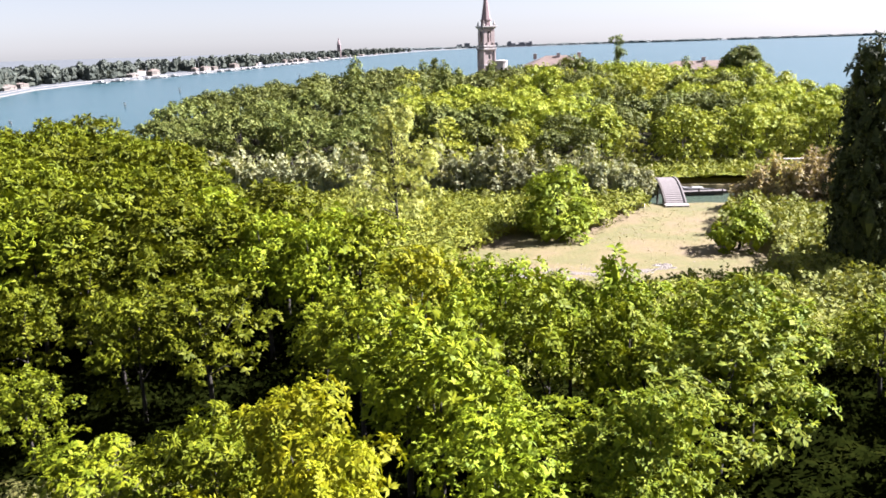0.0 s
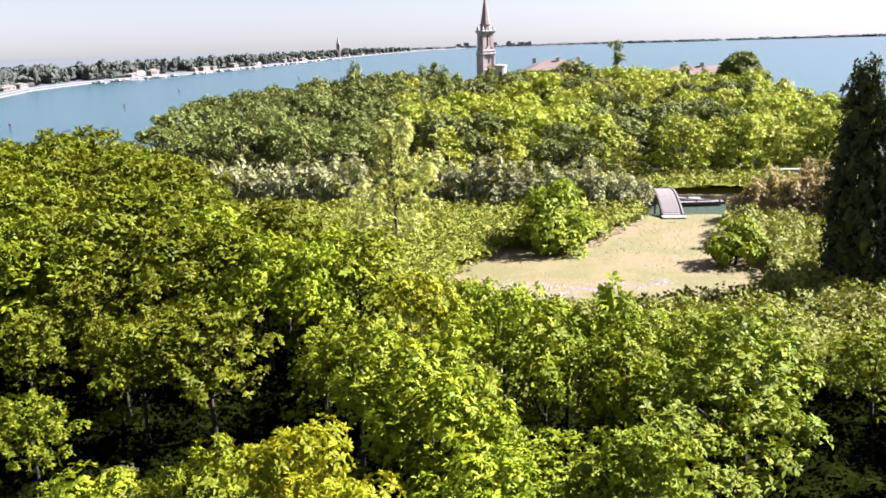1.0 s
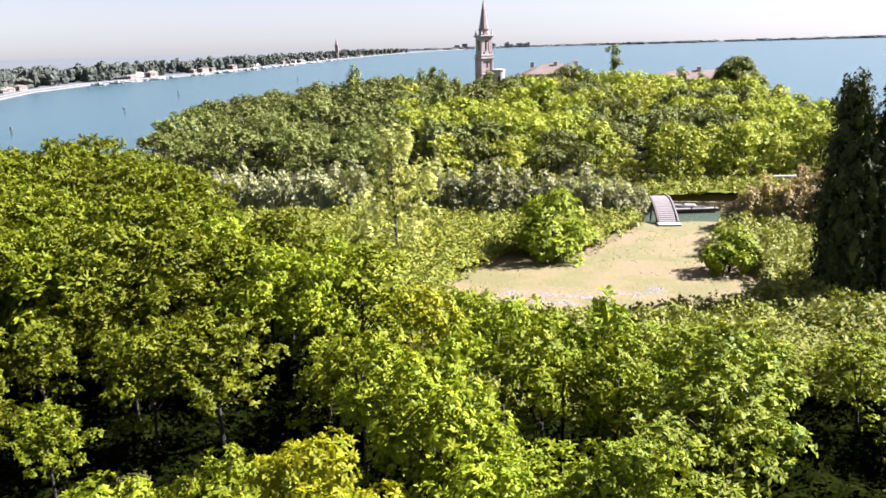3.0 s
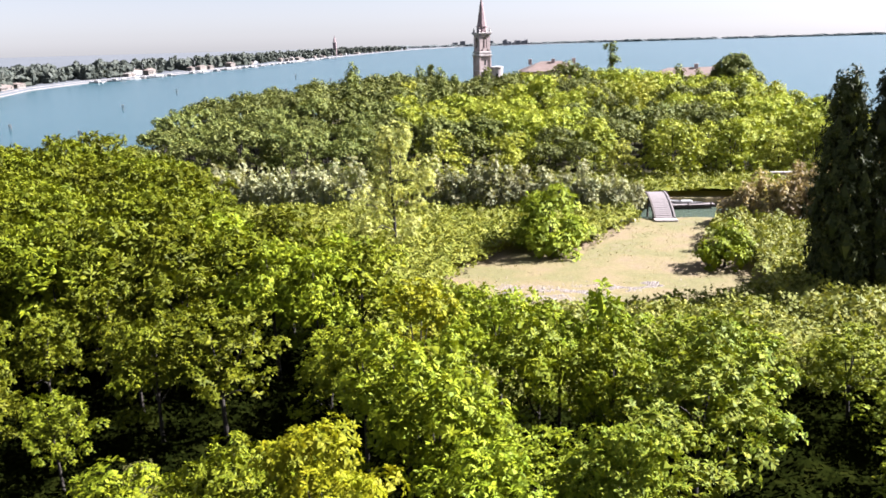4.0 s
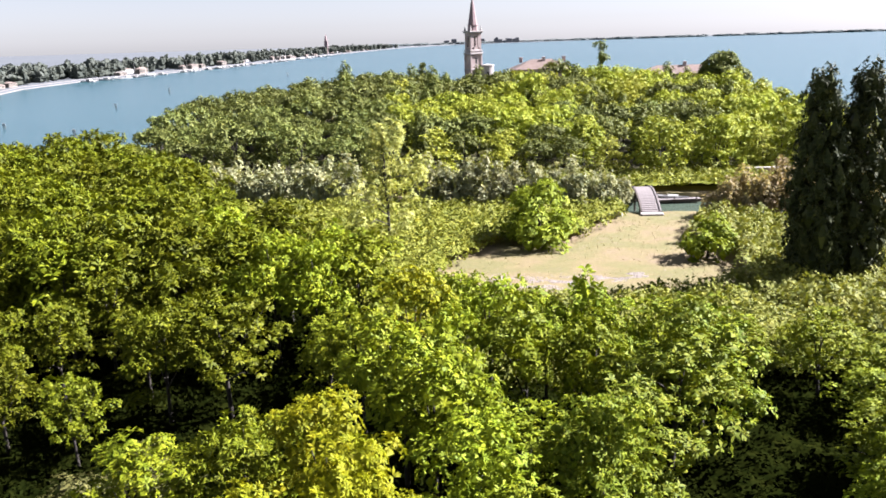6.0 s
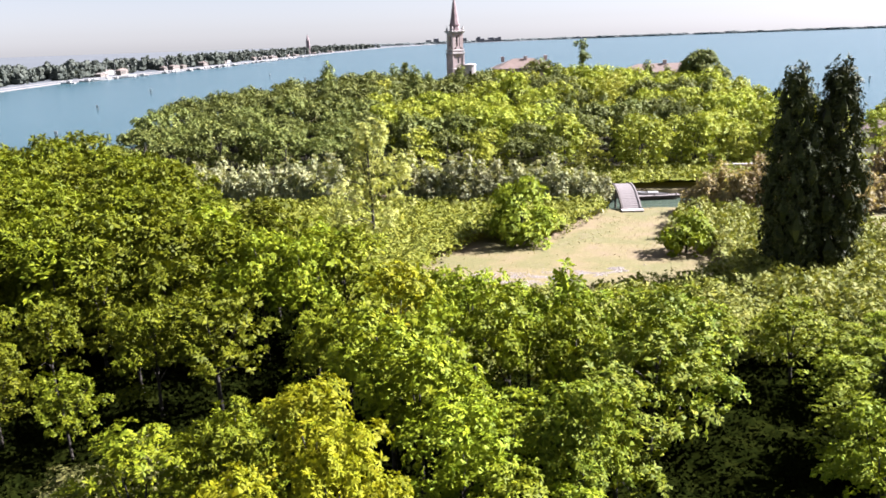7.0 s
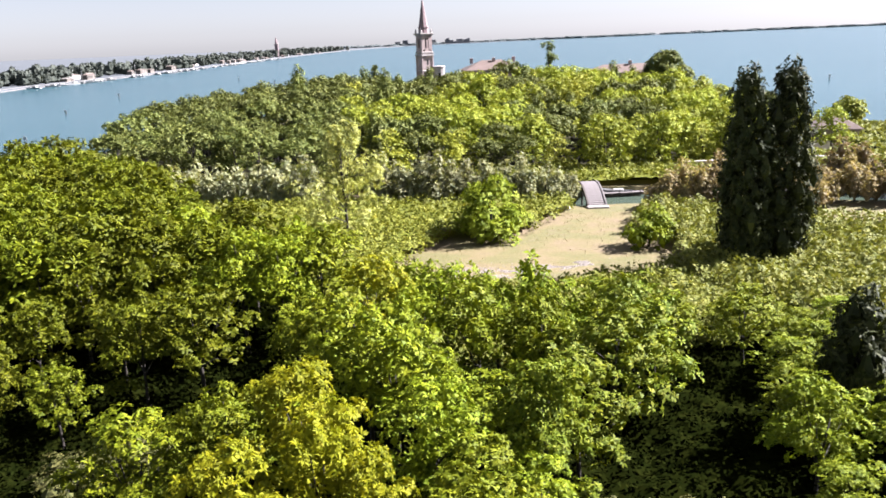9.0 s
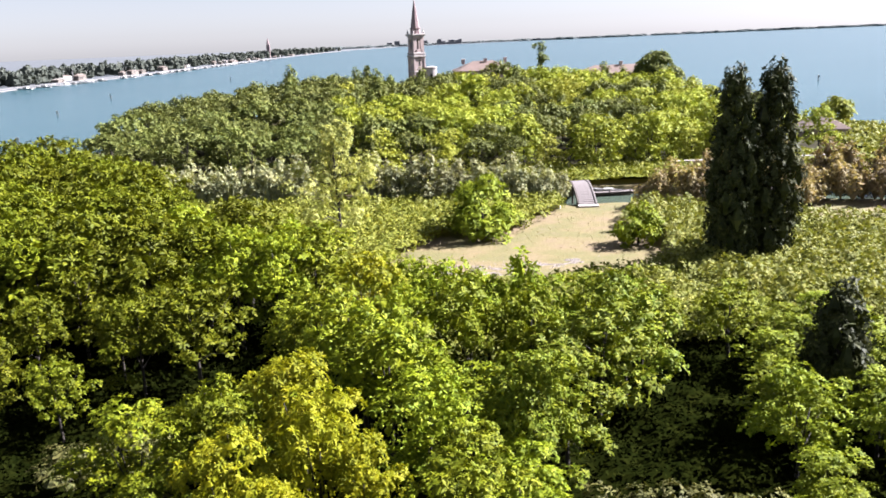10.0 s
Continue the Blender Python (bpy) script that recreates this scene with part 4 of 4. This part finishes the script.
for j in range(30):
    for i in range(-9, 18):
        x, y = (i + 0.5 * (j % 2)) * 7.0 + rng.uniform(-1.7, 1.7), 115 + j * 5.8 + rng.uniform(-1.4, 1.4)
        if not inside(core, x, y) or any((x - a) ** 2 + (y - b) ** 2 < r * r for a, b, r in keep_off):
            continue
        if rng.random() < 0.12 * (y > 150):
            continue
        h = 9.0 + 0.034 * (y - 118) - 1.3 * (y > 200 and x > 28) - 0.9 * (x < -30) - 0.9 * (y > 200 and x > 58) - 1.8 * (y > 205 and abs(x - 18) < 11) + 1.4 * noise.noise((x * 0.06, y * 0.06, 5)) - 0.02 * max(0, x - 55)
        dark = noise.noise((x * 0.035, y * 0.035, 8)) + 0.9 * (x < -4) - 0.25 * (x > 45) + 0.9 * (y > 190 and abs(x - 15) < 30)
        kind = int(rng.integers(0, 2)) if dark < -0.04 else (3 if rng.random() < 0.2 and x > -25 else 2)
        if rng.random() < (0.22 if x > 40 and y < 200 else 0.05 if x > -4 else 0.0):
            kind = 4
        places.append((x, y, 0, h / 10 * rng.uniform(0.76, 1.13), 1.0, kind))
set_out(WOODS, [q for q in places if q[1] < 176], rng, USED)
out = {}
for x, y, z, k, _, i in places:
    if y >= 176:
        crown = [c for c in WOODS[i].children if c.name.startswith("crown")][0].data
        co = np.empty(3 * len(crown.vertices), np.float32)
        crown.vertices.foreach_get("co", co)
        a = rng.uniform(0, 6.28)
        turn = np.array(((math.cos(a), -math.sin(a), 0), (math.sin(a), math.cos(a), 0), (0, 0, 1)))
        leaves = co.reshape(-1, 4, 3)
        out.setdefault(i, []).append(leaves[(leaves[:, 0, 2] > 2.2) & (rng.random(len(leaves)) < 0.75)].reshape(-1, 3) @ turn.T * k + np.array((x, y, z)))
for i, rows in out.items():
    mat, tone = ((WOOD_GREEN, "bright green"), (WOOD_GREEN, "bright green"), (WOOD_DARK, "dark green"), (WOOD_DARK, "dark upright"), (WOOD_YELLOW, "yellowish green"))[i]
    tagged(new("far_wood", leaf_mesh("far_wood", np.concatenate(rows), mat)), tone + " far treetops round the bell tower", "trees", kind="stuff")
rng = np.random.default_rng(52)
lobes = [((rng.normal() * 0.75, rng.normal() * 0.75, 11 + 8.2 * q), (0.55, 0.55, 0.65)) for q in rng.random(24)]
s = plant("lone_tree", "tall thin open-crowned tree rising above the wood", "tree", "", lobes, WOOD_DARK, rng, 1.5, 0.8, 18.5, 0.22, 12, low=-1.1, core=0.3)
s.location = (52.3, 240, 0)
s = plant("domed_tree", "large dark domed tree rising above the wood", "tree", "", umbrella_lobes(rng, 40, 16, 5.8, 2.0, 0.9, 6.5), WOOD_DARK, rng, 1.4, 0.9, 13, 0.35)
s.location = (82, 225, 0)
s = plant("lone_bush_tree", "small rounded tree on the open shore beyond the ruin", "tree", "", umbrella_lobes(rng, 24, 5.6, 3.2, 1.3, 0.9, 2.5), WOOD_GREEN, rng, 1.5, 0.8, 4.6, 0.2)
s.location = (104, 170, 0)
s = plant("pointed_tree", "dark pointed conifer among the far trees", "tree", "", column_lobes(rng, 15.2, 1.8, 1.4, 22, 2), WOOD_DARK, rng, 1.5, 0.8, 14, 0.2)
s.location = (1.5, 238, 0)


# ---- scrub, brambles, rubble, grass ----
def scrub(name, label, category, bounds, keep, top, density, size, mat, seed, slim=0.6):
    """A low tangle: leaves over a field of mounds."""
    rng = np.random.default_rng(seed)
    x0, x1, y0, y1 = bounds
    n = int((x1 - x0) * (y1 - y0) * density)
    x, y = rng.uniform(x0, x1, n), rng.uniform(y0, y1, n)
    pos, nrm = [], []
    for a, b in zip(x, y):
        e = keep(a, b)
        if e <= 0.45:
            continue
        lump = 0.5 + 0.6 * noise.noise((a * 0.45, b * 0.45, seed)) + 0.4 * noise.noise((a * 0.9, b * 0.9, seed)) + 0.25 * noise.noise((a * 2.3, b * 2.3, seed))
        gx = noise.noise((a * 0.9 + 0.2, b * 0.9, seed)) - noise.noise((a * 0.9 - 0.2, b * 0.9, seed))
        gy = noise.noise((a * 0.9, b * 0.9 + 0.2, seed)) - noise.noise((a * 0.9, b * 0.9 - 0.2, seed))
        h = top(a, b) * min(1.0, e) * (0.45 + 0.75 * lump)
        pos.append((a, b, max(0.05, h * (1 - 0.45 * rng.random() ** 2.5))))
        nrm.append((-gx * 2.2, -gy * 2.2, 1.0))
    pos, nrm = np.array(pos), np.array(nrm)
    nrm = nrm + rng.normal(size=nrm.shape) * 0.45
    leaves = [leaf_arrays(rng, pos, nrm, size * rng.uniform(0.6, 1.4, len(pos)), slim)]
    step = 0.8
    for a in np.arange(x0, x1, step):
        for b in np.arange(y0, y1, step):
            c = [(a + dx, b + dy) for dx, dy in ((0, 0), (step, 0), (step, step), (0, step))]
            if min(keep(*q) for q in c) > 0.75:
                leaves.append(np.array([(*q, 0.55 * top(*q) * min(1.0, keep(*q)) * (0.45 + 0.75 * (0.5 + 0.6 * noise.noise((q[0] * 0.45, q[1] * 0.45, seed)) + 0.4 * noise.noise((q[0] * 0.9, q[1] * 0.9, seed))))) for q in c]))
    ob = new(name, leaf_mesh(name, np.concatenate(leaves), mat))
    return tagged(ob, label, category, kind="stuff")


CLEARING = [(3.5, 66), (5.0, 71), (9.2, 79), (13, 77.5), (18.4, 79.5), (22, 85), (26.6, 92), (28.5, 96), (33.5, 95), (32.6, 90), (29, 80), (26, 74.5), (29.5, 68), (29, 64), (24, 60), (14, 58.5), (7, 60)]


def off_clearing(x, y):
    """Distance outside the clearing's edge, negative inside."""
    d = 99.0
    for (x0, y0), (x1, y1) in zip(CLEARING, CLEARING[1:] + CLEARING[:1]):
        q = max(0, min(1, ((x - x0) * (x1 - x0) + (y - y0) * (y1 - y0)) / ((x1 - x0) ** 2 + (y1 - y0) ** 2)))
        d = min(d, math.hypot(x - x0 - q * (x1 - x0), y - y0 - q * (y1 - y0)))
    return (-d if inside(CLEARING, x, y) else d) + 0.9 * noise.noise((x * 0.5, y * 0.5, 2))


scrub("bramble_thicket", "low pale green bramble thicket between the trees and the canal", "brambles", (-58, 27, 54, 104),
      lambda x, y: off_clearing(x, y) * 0.8 if x < 26 + 0 * y and y > wood_edge(x) - 4 and y < 101 - 0.1 * x - 0.9 * max(0, -38 - x) else 0, lambda x, y: 2.1 + 0.4 * noise.noise((x * 0.2, y * 0.2, 1)), 27, 0.36, BRAMBLE, 61)
scrub("dry_scrub", "yellowish dry scrub and low bushes beside the poplars", "scrub", (18, 72, 40, 90),
      lambda x, y: min(off_clearing(x, y) * 0.8, (y - 40) * 0.5, (86.5 - 0.15 * (x - 40) - y) * 0.6, 2) if x > 27 - 0.3 * (y - 60) * (y < 60) and not (x > 50 and y > 74) and not (x < 31 and 68 < y < 78) else 0, lambda x, y: 2.3 + 0.8 * noise.noise((x * 0.16, y * 0.16, 6)), 32, 0.38, SCRUB, 62)
scrub("edge_scrub", "mixed green scrub between the thicket and the clearing", "scrub", (0, 38, 40, 64),
      lambda x, y: min(off_clearing(x, y) * 0.7, (y - 40) * 0.5, (38 - x) * 0.5), lambda x, y: 2.0 + 0.8 * noise.noise((x * 0.25, y * 0.25, 4)), 30, 0.32, SCRUB, 63)
# Dark sheet laid under the trees so their gaps read as shade.
scrub("undergrowth", "leafy undergrowth coloured near black for the shade beneath the locust thicket", "undergrowth", (-56, 40, 0, 94),
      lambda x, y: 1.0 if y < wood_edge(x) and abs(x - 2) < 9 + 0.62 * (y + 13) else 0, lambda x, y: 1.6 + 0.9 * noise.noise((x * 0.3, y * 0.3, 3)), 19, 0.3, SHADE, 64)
scrub("shore_scrub", "low green and brown scrub on the open shore of the far island", "scrub", (62, 138, 98, 210),
      lambda x, y: 1.0 if inside(FAR_ISLAND, x + 3, y) and inside(FAR_ISLAND, x, y - 3) and (x > 86 or y < 124) and math.hypot(x - 92, y - 148) > 6 else 0, lambda x, y: 1.5 + 0.8 * noise.noise((x * 0.15, y * 0.15, 7)), 5, 0.75, SCRUB, 66)
scrub("far_bank_scrub", "low green scrub on the far canal bank", "scrub", (-62, 80, 106, 134),
      lambda x, y: 1.0 if y > 110.5 - 0.11 * x + 1.2 * (28 < x < 41) and (y < 124 or x < -30) and inside(FAR_ISLAND, x, y) else 0, lambda x, y: 2.0 + 0.8 * noise.noise((x * 0.2, y * 0.2, 7)), 12, 0.5, BRAMBLE, 65)

rng = np.random.default_rng(71)
x, y = rng.uniform(2, 34, 5000), rng.uniform(50, 96, 5000)
keep = np.array([-3.5 < off_clearing(a, b) < 0.3 or (-9 < off_clearing(a, b) and noise.noise((a * 0.4, b * 0.4, 5)) > 0.12) for a, b in zip(x, y)])
x, y = x[keep], y[keep]
pos = np.stack([x, y, rng.uniform(0.01, 0.05, len(x))], 1)
nrm = rng.normal(size=pos.shape) * np.array((0.5, 0.5, 0.2)) + np.array((0, 0, 1.0))
tagged(new("grass", leaf_mesh("grass", leaf_arrays(rng, pos, nrm, rng.uniform(0.1, 0.26, len(x)), 0.6), GRASS)), "sparse dry straw grass over the clearing", "grass", kind="stuff")

verts, faces = [], []
for _ in range(6500):
    q = rng.random()
    a, b = 7.5 + 15.5 * q + rng.normal() * 0.5, 66.0 - 1.0 * math.sin(q * 5) + rng.normal() * (1.3 - 0.8 * q)
    if noise.noise((a * 0.55, b * 0.9, 4)) < -0.05 + 0.25 * (q > 0.55):
        continue
    r, k = rng.uniform(0.03, 0.1), len(verts)
    for dx, dy, dz in ((-1, 0, 0), (0, -1, 0), (1, 0, 0), (0, 1, 0), (0.1, 0.1, 0.7)):
        verts.append((a + dx * r * rng.uniform(0.7, 1.3), b + dy * r * rng.uniform(0.7, 1.3), 0.0 + dz * r))
    faces += [(k, k + 1, k + 4), (k + 1, k + 2, k + 4), (k + 2, k + 3, k + 4), (k + 3, k, k + 4)]
tagged(new("rubble", mesh_from("rubble", verts, faces, [RUBBLE])), "scattered pale stones and rubble across the clearing", "rubble", kind="stuff")
